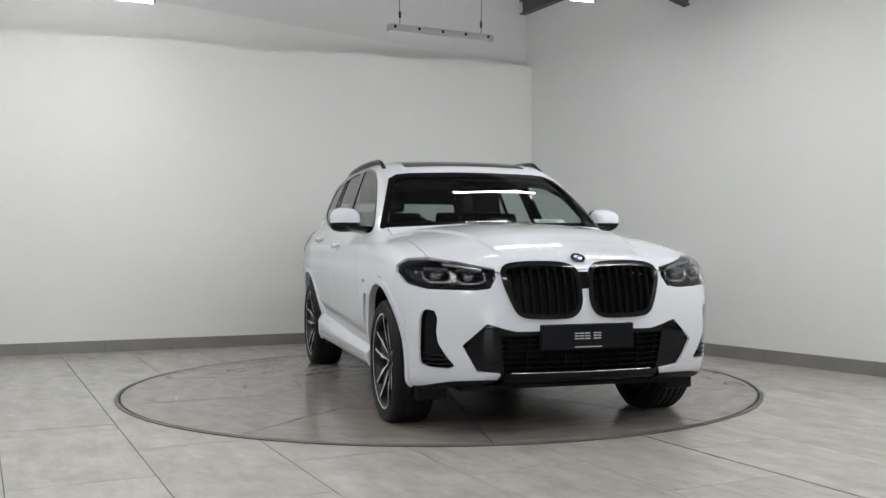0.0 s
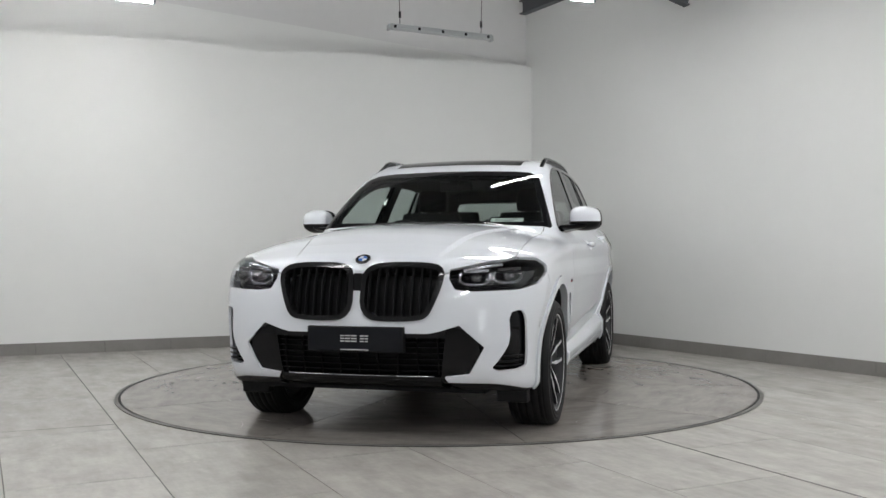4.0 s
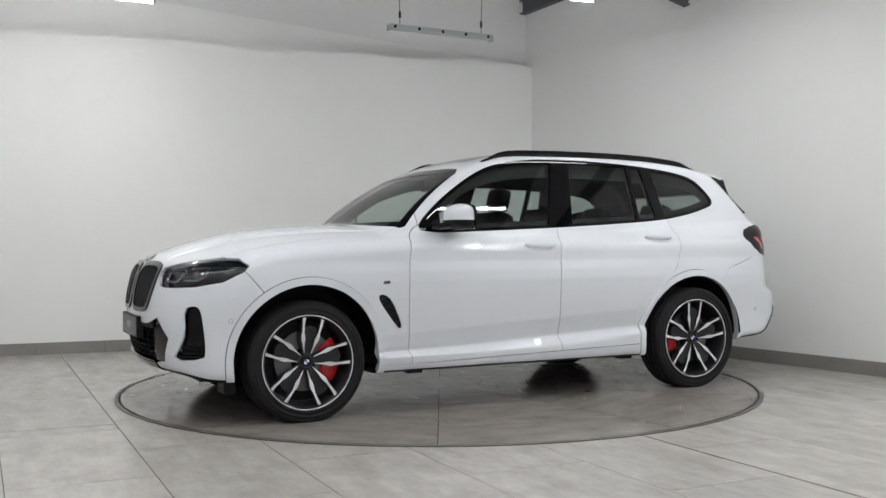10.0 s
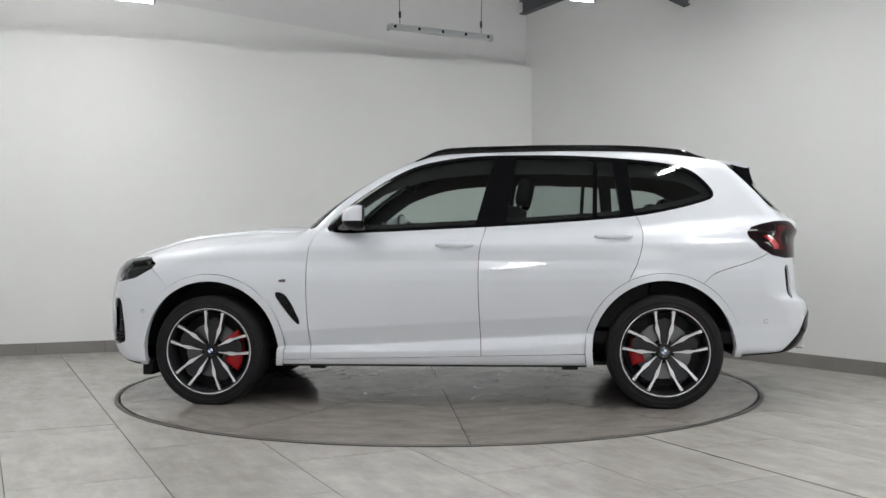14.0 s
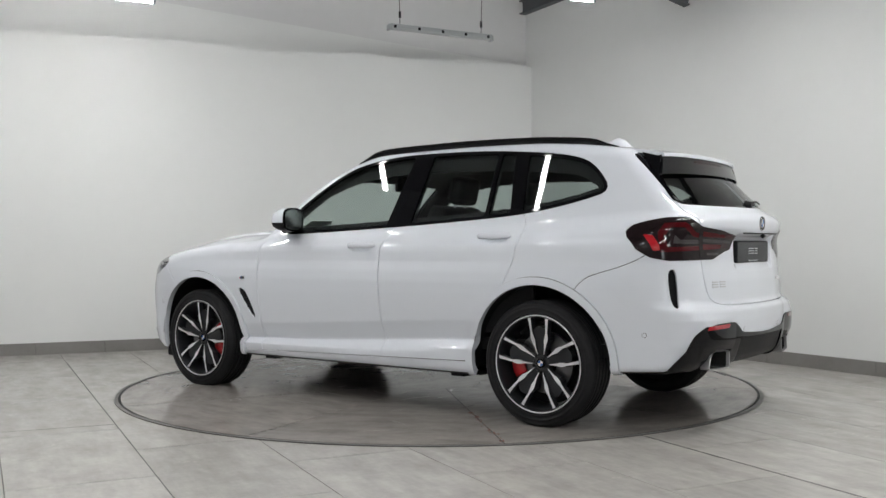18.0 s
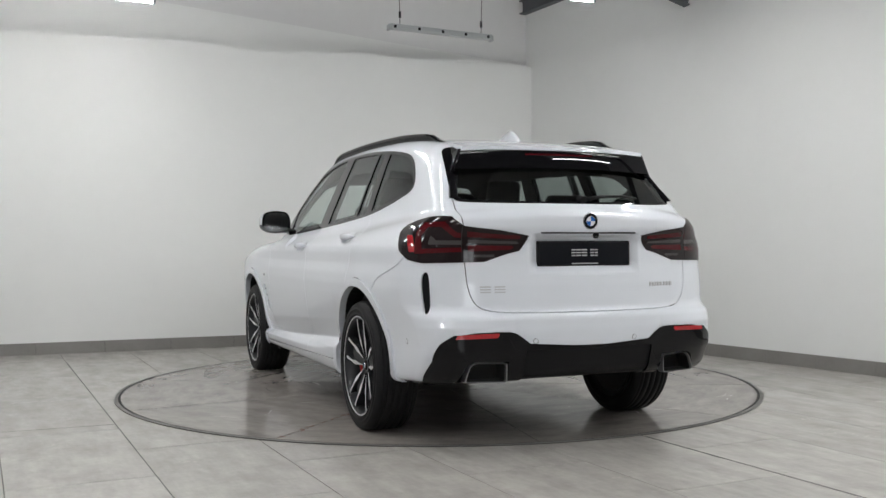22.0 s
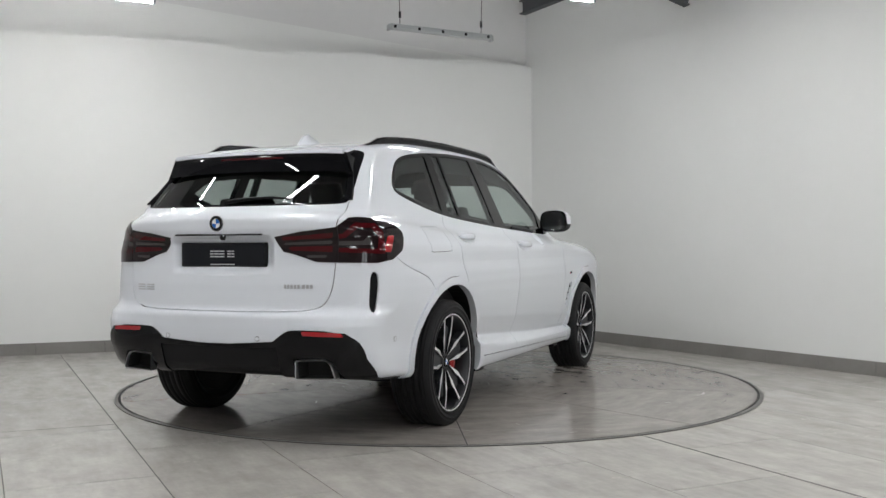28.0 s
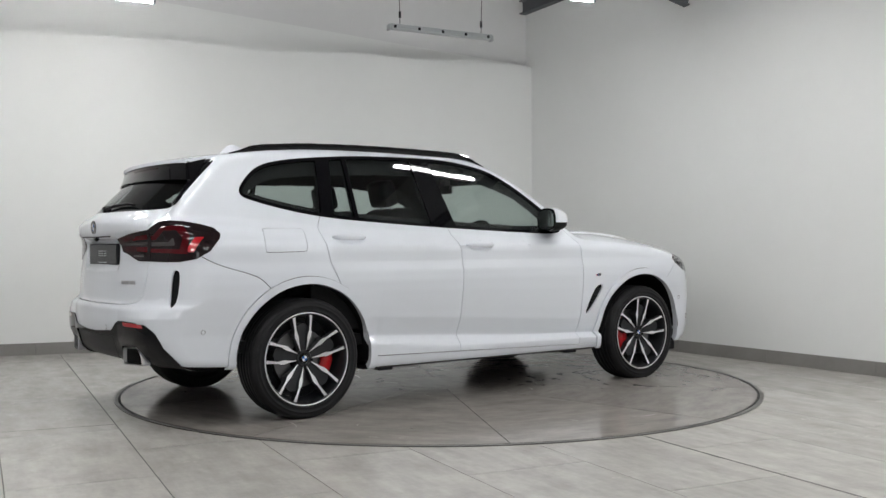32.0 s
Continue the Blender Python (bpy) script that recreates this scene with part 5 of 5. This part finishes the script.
# ---- tail ----
for T in skin.pieces("tail_lamp"):
    if len(T) < 30:
        continue
    skin.T["_t"] = T
    cy = skin.V[np.unique(T), 1].mean()
    sd = 1 if cy > 0 else -1
    inner = abs(cy) < .648
    lamp_ob = None
    red, bright, grey = [], [], []
    if inner:
        red = [[(-1.99, 1.062), (-1.665, 1.085), (-1.665, 1.056), (-1.98, 1.046)], [(-1.95, 1.012), (-1.665, 1.016), (-1.665, .985), (-1.92, .993)]]
        grey = [[(-1.985, 1.034), (-1.665, 1.044), (-1.665, 1.026), (-1.965, 1.022)], [(-1.85, .970), (-1.70, .970), (-1.70, .957), (-1.82, .957)]]
    else:
        red = [[(-1.70, 1.068), (-1.60, 1.080), (-1.52, 1.130), (-1.36, 1.128), (-1.30, 1.08), (-1.30, .975), (-1.66, .985), (-1.66, 1.006), (-1.36, 1.000), (-1.345, 1.06), (-1.40, 1.105), (-1.50, 1.105), (-1.58, 1.055), (-1.70, 1.046)]]
        bright = [[(-1.205, 1.068), (-1.265, 1.066), (-1.315, .985), (-1.255, .983)]]
        grey = [[(-1.64, 1.040), (-1.46, 1.040), (-1.42, 1.066), (-1.40, 1.020), (-1.64, 1.018)]]
    for nm, polys in (("_red", red), ("_bright", bright), ("_grey", grey)):
        for poly in polys:
            S("_t", nm, oblique(poly, out_rear, 0), TAIL)
    lamp_ob = panel("tail_light", skin.T.pop("_t"), SMOKED, gate if inner else car, "smoked red tail light with light bars", out=.004, depth=.02)
    for nm, mm, part_name in (("_red", LENS_RED, "red_light_bar"), ("_bright", LENS_BRIGHT, "red_reflector"), ("_grey", CLEARBAR, "clear_light_bar")):
        if nm in skin.T:
            for Tq in skin.pieces(nm):
                if len(Tq) > 3:
                    panel(part_name, Tq, mm, lamp_ob, out=.0045, depth=.004)
            skin.T.pop(nm)

T = skin.T["diffuser"]
refl = inside_of([(.50, .592), (.70, .588), (.715, .566), (.50, .570)], "yz", 0)
S("diffuser", "reflector", refl, lambda p: p[:, 0] < -2.0)
exh = inside_of([(.440, .452), (.612, .458), (.648, .436), (.684, .335), (.440, .330)], "yz", 0)
S("diffuser", "exhaust_hole", exh, lambda p: p[:, 0] < -2.0)
S("diffuser", "valance", both(lambda P: np.abs(P[:, 1]) - .36, lambda P: P[:, 2] - .505), lambda p: p[:, 0] < -1.9)
dif = panel("diffuser", skin.T["diffuser"], GLOSS, out=.006, depth=.05, label="gloss black rear diffuser")
for T in skin.pieces("valance"):
    if len(T) > 10:
        panel("valance", T, SATIN, dif, out=-.004, depth=.03)
for T in skin.pieces("reflector"):
    if len(T) > 5:
        panel("reflector", T, LENS_BRIGHT, dif, "red bumper reflector", out=.007, depth=.006)
for T in skin.pieces("exhaust_hole"):
    if len(T) > 5:
        panel("exhaust_recess", T, DARKGAP, dif, out=-.09, rim=False)
for sd in (1, -1):
    outl = [(.455, .443), (.600, .448), (.622, .442), (.638, .426), (.660, .362), (.656, .354), (.460, .350), (.450, .358), (.448, .434)]
    bm = bmesh.new()
    cy, cz = .552, .394
    rows = []
    for dx, k in ((.045, 1.0), (.0, 1.0), (-.005, .985), (-.003, .94), (.012, .92), (.10, .84)):
        row = []
        for y, z in outl:
            yy, zz = cy + (y - cy) * k, cz + (z - cz) * k
            row.append(bm.verts.new((-2.366 + .10 * max(0, (yy - .45))**1.0 * 1.6 + dx, yy * sd, zz)))
        rows.append(row)
    n = len(outl)
    for a, b in zip(rows, rows[1:]):
        for i in range(n):
            bm.faces.new((a[i], a[(i + 1) % n], b[(i + 1) % n], b[i]))
    inner = [bm.faces.new(rows[-1])]
    inner += [f for f in bm.faces if sum(v in rows[-1] for v in f.verts) == 2 and f is not inner[0]]
    bmesh.ops.recalc_face_normals(bm, faces=bm.faces)
    for f in inner:
        f.material_index = 1
    part("exhaust_tip", bm, [STEEL, DARKGAP], car, "dark chrome trapezoid exhaust tip")
for T in skin.pieces("slot"):
    if len(T) > 8:
        panel("corner_slot", T, SATIN, out=-.020, rim=False, label="black upright slot in the bumper corner")

# roof spoiler: white top that carries the roof on, black face and side blades
def spoiler_row(y):
    a = abs(y) / .6
    xr = -2.088 + .060 * a * a
    back = lambda z: float(BACK(z) + BACK_Y(abs(y)))
    zr = lambda x: float(ROOF(x)) - .016 * a * a - .010 * a**6
    return xr, back, zr


bm, top = bmesh.new(), bmesh.new()
rows, trows = [], []
for i in range(25):
    y = -.548 + 1.096 * i / 24
    xr, back, zr = spoiler_row(y)
    zt = zr(xr)
    x1 = back(zt - .03) + .035
    drop = .118
    rows.append([bm.verts.new(p) for p in ((x1, y, zr(x1) - .010), (xr + .006, y, zt - .020), (xr + .004, y, zt - .040), (back(zt - drop) - .012, y * 1.075, zt - drop), (back(zt - drop) + .035, y * 1.075, zt - drop + .005))])
    xs = [-1.80 + (xr + 1.80) * k / 5 for k in range(6)]
    lift = [.0015, .004, .005, .005, .004, .002]
    trows.append([top.verts.new((x, y * .99, zr(x) + l)) for x, l in zip(xs, lift)] + [top.verts.new((xs[-1] - .002, y * .99, zt - .018)), top.verts.new((xs[-1] + .02, y * .99, zt - .020)), top.verts.new((xs[0], y * .99, zr(xs[0]) - .008))])
for b_, rr in ((bm, rows), (top, trows)):
    n = len(rr[0])
    for a, b in zip(rr, rr[1:]):
        for k in range(n):
            b_.faces.new((a[k], a[(k + 1) % n], b[(k + 1) % n], b[k]))
    b_.faces.new(rr[0])
    b_.faces.new(rr[-1])
    bmesh.ops.recalc_face_normals(b_, faces=b_.faces)
# blades from the spoiler's ends down the sides of the rear window
blades = []
for sd in (1, -1):
    b_ = bmesh.new()
    prism(b_, [(-1.905, 1.474), (-2.026, 1.513), (-2.032, 1.396), (-2.088, 1.325), (-2.156, 1.254), (-2.143, 1.250), (-2.066, 1.326), (-1.990, 1.404)], .565, .606)
    for v in b_.verts:
        v.co.z += (1.385 - v.co.y) * .39
    bmesh.ops.transform(b_, matrix=Matrix(((1, 0, 0, 0), (0, 0, sd, 0), (0, 1, 0, 0), (0, 0, 0, 1))), verts=b_.verts)
    bmesh.ops.recalc_face_normals(b_, faces=b_.faces)
    blades.append(b_)
sp = part("roof_spoiler", top, WHITE, car, "roof spoiler with white top and gloss black face", True)
face = part("spoiler_face", bm, GLOSS, sp, "gloss black spoiler face", True)
for ob in (sp, face):
    ob.data.set_sharp_from_angle(angle=radians(38))
for b_ in blades:
    part("side_blade", b_, GLOSS, sp, "gloss black blade beside the rear window")
pts = [(spoiler_row(y)[0] + .004, y, spoiler_row(y)[2](spoiler_row(y)[0]) - .040) for y in np.linspace(-.20, .20, 9)]
part("brake_light", sweep(bmesh.new(), pts, [(-.004, -.005), (.004, -.005), (.004, .005), (-.004, .005)]), LENS_RED, sp, "dark red high brake light strip")
# rear wiper
bx = at_x(0, 1.245, False)
wp = part("rear_wiper", sweep(bmesh.new(), [(at_x(y, z, False) - .018, y, z) for y, z in ((.0, 1.243), (-.12, 1.262), (-.26, 1.268), (-.36, 1.258))], lambda s: oval(.010 - .006 * s, .011 - .006 * s, 8)), SATIN, car, "black rear wiper", True)
part("wiper_boss", cyl(bmesh.new(), (bx + .01, 0, 1.243), (bx - .030, 0, 1.243), .026, 16, .018), SATIN, wp)
# Black strip stands in for the shadow under the tailgate ledge.
part("ledge_shade_strip", boxes(-.27, -.004, -.006, .27, .003, .002, m=seat_on(at_x(0, 1.076, False), 0, 1.076, 0.0)), SATIN, gate, "black strip over the plate recess")
part("reversing_camera", boxes(-.012, -.012, 0, .012, .012, .022, m=seat_on(at_x(-.035, 1.070, False), -.035, 1.070, 0.0), bevel=.004), GLOSS, gate)

# ---- cabin ----
def cushion(bm, x0, y0, z0, x1, y1, z1, m=None, r=.05):
    return box(bm, x0, y0, z0, x1, y1, z1, m=m, bevel=r)


def front_seat(y):
    st_ = new("front_seat")
    st_.parent = car
    tagged(st_, "black leather front seat with headrest")
    part("seat_cushion", cushion(bmesh.new(), -.38, y - .25, .55, .14, y + .25, .74), LEATHER, st_, smooth=True)
    lean = pose(-.34, y, .70, 0, -20, 0)
    part("backrest", cushion(bmesh.new(), -.07, -.24, 0, .07, .24, .60, m=lean), LEATHER, st_, smooth=True)
    for s in (-1, 1):
        part("bolster", cushion(bmesh.new(), -.04, s * .22 - .045, .05, .12, s * .22 + .045, .48, m=lean, r=.04), LEATHER, st_, smooth=True)
    head = pose(-.34, y, .70, 0, -14, 0)
    part("headrest", cushion(bmesh.new(), -.13, -.115, .615, -.02, .115, .80, m=head, r=.045), LEATHER, st_, smooth=True)
    for s in (-1, 1):
        part("headrest_post", cyl(bmesh.new(), head @ Vector((-.07, s * .06, .52)), head @ Vector((-.07, s * .06, .64)), .007, 8), STEEL, st_)
    return st_


front_seat(.40)
front_seat(-.40)
bench = new("rear_bench")
bench.parent = car
tagged(bench, "black leather rear bench with three headrests")
part("bench_cushion", cushion(bmesh.new(), -1.28, -.62, .55, -.80, .62, .76), LEATHER, bench, smooth=True)
part("bench_backrest", cushion(bmesh.new(), -.08, -.66, 0, .07, .66, .555, m=pose(-1.30, 0, .70, 0, -20, 0)), LEATHER, bench, smooth=True)
for y, hh in ((.38, .125), (-.38, .125), (0, .075)):
    part("headrest", cushion(bmesh.new(), -.06, -.14, .525, .045, .14, .525 + hh, m=pose(-1.30, y, .70, 0, -20, 0), r=.04), LEATHER, bench, smooth=True)
part("parcel_cover", boxes(-2.10, -.62, 1.10, -1.55, .62, 1.125, bevel=.008), CABIN, car, "black load cover")
dash = part("dashboard", sweep(bmesh.new(), [(.55, -.74, 0), (.55, 0, 0), (.55, .74, 0)], [(-.14, .80), (.34, 1.00), (.34, 1.085), (.18, 1.115), (-.04, 1.115), (-.13, 1.06), (-.15, .98)]), CABIN, car, "black dashboard")
part("instrument_hood", cushion(bmesh.new(), .44, -.54, 1.10, .62, -.20, 1.155, r=.02), CABIN, dash)
part("centre_screen", cushion(bmesh.new(), .43, -.15, 1.06, .455, .15, 1.185, r=.008), GLOSS, dash)
wheel_m = pose(.22, -.37, 1.02, 0, -64, 0)
bm = bmesh.new()
sweep(bm, [wheel_m @ Vector((.185 * math.cos(6.2832 * i / 36), .185 * math.sin(6.2832 * i / 36), 0)) for i in range(36)], oval(.016, .016, 8), up=wheel_m.to_3x3() @ Vector((0, 0, 1)), closed=True)
sw = part("steering_wheel", bm, LEATHER, car, "black leather steering wheel on the right", True)
part("wheel_boss", cushion(bmesh.new(), -.07, -.06, -.02, .06, .06, .015, m=wheel_m, r=.012), CABIN, sw)
for a in (0, math.pi, 1.5708 * 2 * .5 + 1.5708 * 0):
    part("wheel_spoke", cyl(bmesh.new(), wheel_m @ Vector((0, 0, -.005)), wheel_m @ Vector((0, .18 * (1 if a == 0 else -1), 0)), .014, 8), SILVER, sw)
part("steering_column", cyl(bmesh.new(), wheel_m @ Vector((0, 0, -.01)), wheel_m @ Vector((0, 0, -.22)), .04, 10), CABIN, sw)
mm = part("inside_mirror", cushion(bmesh.new(), .20, -.12, 1.405, .23, .12, 1.470, r=.012), CABIN, car, "black inside mirror")
part("mirror_mount", cushion(bmesh.new(), .22, -.035, 1.44, .275, .035, 1.52, r=.012), CABIN, mm)
card = part("display_card", boxes(-.100, -.110, 0, .050, .110, .0015, m=pose(.71, .46, 1.152, 0, 25, 0)), PAPER, car, "white printed sheet on the dashboard")
for k in range(4):
    part("print_line", boxes(-.085 + k * .022, -.08, .0012, -.078 + k * .022, .07 - .02 * k, .0022, m=pose(.71, .46, 1.152, 0, 25, 0)), CHIP, card)
part("cabin_floor", boxes(-2.2, -.80, .40, .95, .80, .47), CABIN, car)
part("door_card", boxes(-1.35, .775, .5, .70, .80, 1.085), CABIN, car)
part("door_card", boxes(-1.35, -.80, .5, .70, -.775, 1.085), CABIN, car)
# air deflectors ahead of the front wheels, jacking pads
for sd in (1, -1):
    y0, y1 = sorted((sd * .66, sd * .83))
    part("air_deflector", boxes(1.84, y0, .180, 1.91, y1, .275, bevel=.012), SATIN, car, "black plastic air deflector ahead of the wheel")
    for x in (.74, -.86):
        y0, y1 = sorted((sd * .79, sd * .865))
        part("jacking_pad", boxes(x - .05, y0, .234, x + .05, y1, .256, bevel=.005), SATIN, car)
# underside: floor pan, silencer
part("floor_pan", boxes(-1.28, -.62, .235, 2.0, .62, .262), SATIN, car)
part("silencer", cyl(bmesh.new(), (-1.98, -.45, .40), (-1.98, .45, .40), .075, 20), STEEL, car)
bm = boxes(-1.5, -.55, .225, -1.36, .55, .30, bevel=.02)
part("rear_subframe", bm, SATIN, car)

# ---- turntable and floor tiles ----
TURN_R = 2.278
TILE_W, TILE_L = .620, 1.240
TILE_DEG = 25.5
table = thing("turntable", "round motor turntable tiled like the floor in a thin steel rim", "turntable")
bm = bmesh.new()
bmesh.ops.create_cone(bm, cap_ends=True, segments=160, radius1=TURN_R - .035, radius2=TURN_R - .035, depth=.012, matrix=Matrix.Translation((0, 0, -.004)))
part("disc", bm, DARKGAP, table)


rim = thing("turntable_rim", "thin worn steel ring round the turntable, flush in the floor", "steel ring", kind="structure")
part("ring", ring(bmesh.new(), TURN_R - .020, TURN_R + .004, -.010, .0052), RINGSTEEL, rim)
part("gap", ring(bmesh.new(), TURN_R - .036, TURN_R - .020, -.010, .0035), DARKGAP, rim)

# ten tiled segments round a small middle plate
SEG0, SEG_N, HUB_R = 27.2, 10, .30
half, r1 = radians(180 / SEG_N), TURN_R - .037
for k in range(SEG_N):
    bm = bmesh.new()
    pts = []
    for r, g, steps in ((r1, .0030 / r1, 14), (HUB_R, .0030 / HUB_R, 4)):
        arc = [-half + g + (2 * half - 2 * g) * i / steps for i in range(steps + 1)]
        pts += [(r * math.cos(a), r * math.sin(a)) for a in (arc if r == r1 else arc[::-1])]
    prism(bm, pts, -.004, .004)
    bmesh.ops.recalc_face_normals(bm, faces=bm.faces)
    seg = part("segment", bm, DISCTILE, table)
    seg.matrix_basis = Matrix.Rotation(radians(SEG0 + 36 * (k + .5)), 4, "Z")
bm = bmesh.new()
bmesh.ops.create_cone(bm, cap_ends=True, segments=48, radius1=HUB_R - .004, radius2=HUB_R - .004, depth=.008, matrix=Matrix.Translation((0, 0, 0)))
part("middle_plate", bm, DISCTILE, table)
# rust along one joint, chips along another
rng = random.Random(5)
for a0, ra, rb, n, mm in ((135.2, 1.30, 2.20, 46, RUST), (99.2, 1.78, 2.20, 16, CHIP), (171.2, .5, 2.1, 26, CHIP), (-9, .6, 2.15, 24, CHIP), (-45, .5, 2.1, 30, CHIP), (27.2, .6, 2.1, 18, CHIP), (-81, .4, 2.1, 22, CHIP), (63.2, .9, 2.1, 14, CHIP)):
    for k in range(n):
        bm = bmesh.new()
        r = ra + (rb - ra) * rng.random()
        a = radians(a0) + rng.gauss(0, .006) / r * (1 + 1.2 * rng.random())
        w, l = .002 + .005 * rng.random(), .006 + .022 * rng.random()
        c, s = math.cos(a), math.sin(a)
        o = [(r - l, -w * .4), (r - l * .3, -w), (r + l * .7, -w * .7), (r + l, w * .5), (r, w), (r - l * .8, w * .8)]
        vs = [bm.verts.new((x * c - y * s, x * s + y * c, .0046 + .0003 * (k % 3))) for x, y in o]
        bm.faces.new(vs)
        part("rust_mark" if mm is RUST else "chipped_joint", bm, mm, table)

# greasy scuffs and cracked glaze on the worn table
rng = random.Random(23)
for k in range(80):
    r, a = .35 + 1.75 * rng.random()**.8, 6.2832 * rng.random()
    l, w, turn = .02 + .11 * rng.random()**2, .003 + .011 * rng.random()**2, a + 1.57 + rng.gauss(0, .9)
    n = 7
    up = [(-l + 2 * l * i / n, w * (.25 + .75 * rng.random()) * (1 - abs(2 * i / n - 1)**3)) for i in range(1, n)]
    dn = [(-l + 2 * l * i / n, -w * (.25 + .75 * rng.random()) * (1 - abs(2 * i / n - 1)**3)) for i in range(1, n)]
    bend = rng.gauss(0, .25)
    c, s_ = math.cos(turn), math.sin(turn)
    bm = bmesh.new()
    loop = [(-l, 0)] + dn + [(l, 0)] + up[::-1]
    bm.faces.new([bm.verts.new((r * math.cos(a) + u * c - (v + bend * u * u / l) * s_, r * math.sin(a) + u * s_ + (v + bend * u * u / l) * c, .0045 + .0002 * (k % 4))) for u, v in loop])
    bmesh.ops.recalc_face_normals(bm, faces=bm.faces)
    part("scuff", bm, (SMUDGE, CHIP, SMUDGE, CHIP)[k % 4], table)

# floor tiles, in columns laid half a tile apart
ct, st = math.cos(radians(TILE_DEG)), math.sin(radians(TILE_DEG))
tile_me = mesh_of("floor_tile", boxes(.0022, .0022, -.012, TILE_W - .0022, TILE_L - .0022, 0), TILE)
far_bm = bmesh.new()
room_poly = [CORNER, CA, CC, CB]


def in_room(x, y):
    p = Vector((x, y))
    return all((p - a).dot(inward(a, b, MID)) > -.9 for a, b in zip(room_poly, room_poly[1:] + room_poly[:1]))


for i in range(-20, 20):
    for j in range(-14, 10):
        u0 = -2.37 + i * TILE_W
        v0 = -1.42 + j * TILE_L + (0 if i % 2 == 0 else TILE_L / 2)
        uc, vc = u0 + TILE_W / 2, v0 + TILE_L / 2
        x, y = uc * ct - vc * st, uc * st + vc * ct
        if not in_room(x, y) or math.hypot(x, y) < 1.45:
            continue
        m = Matrix.Translation((u0 * ct - v0 * st, u0 * st + v0 * ct, 0)) @ Matrix.Rotation(radians(TILE_DEG), 4, "Z")
        if y > -4.3 and abs(x) < .75 * (y + 8.2):
            t = new("tile", tile_me)
            t.matrix_basis = m
            t.parent = floor
        else:
            box(far_bm, .0022, .0022, -.012, TILE_W - .0022, TILE_L - .0022, 0, m=m)
tagged(new("distant_tiles", mesh_of("distant_tiles", far_bm, TILE)), kind="stuff").parent = floor


# two open, dirty joints
for (xa, ya), (xb, yb), w in (((-3.30, 1.42), (-1.0, -3.41), .0045), ((1.03, -1.90), (2.15, -4.22), .006), ((-2.46, -1.84), (-1.86, -1.60), .004)):
    d = Vector((xb - xa, yb - ya))
    bm = boxes(0, -w / 2, -.006, d.length, w / 2, .0006, m=pose(xa, ya, 0, 0, 0, math.degrees(math.atan2(d.y, d.x))))
    part("open_joint", bm, DARKGAP if w > .005 else GROUT, floor)

# dried footmarks and scuffs
rng = random.Random(11)
for x, y, size in ((2.11, -1.99, 0.10), (2.26, -2.07, 0.05), (2.15, -1.86, 0.05), (-2.00, -2.19, 0.03), (-2.73, -0.57, 0.05), (-2.59, -0.77, 0.04), (0.49, -2.54, 0.05), (0.54, -2.82, 0.04), (-0.60, -2.76, 0.05), (1.55, -2.88, 0.04), (2.11, -1.55, 0.06), (-1.94, -2.53, 0.04), (-1.20, -2.59, 0.05), (1.31, -2.43, 0.04), (-2.60, -1.28, 0.05), (0.80, -2.94, 0.05)):
    bm = bmesh.new()
    for k in range(7):
        r, a = size * rng.random(), 6.28 * rng.random()
        w, l, turn = .002 + .006 * rng.random(), .006 + .5 * size * rng.random(), .5 + rng.gauss(0, .4)
        cx, cy = x + r * math.cos(a), y + .5 * r * math.sin(a)
        c, s = math.cos(turn), math.sin(turn)
        o = [(-l, -w * .3), (-l * .2, -w), (l * .7, -w * .6), (l, w * .2), (l * .3, w), (-l * .6, w * .7)]
        bm.faces.new([bm.verts.new((cx + u * c - v * s, cy + u * s + v * c, .0006 + .0002 * k)) for u, v in o])
    part("dirt_mark", bm, MARK, floor)

# ---- what turns ----
def motions():
    walk(table, [(t, turned(a)) for t, a in TURN])
    walk(car, [(t, turned(a, CAR_OFF, .004)) for t, a in TURN])


motions()
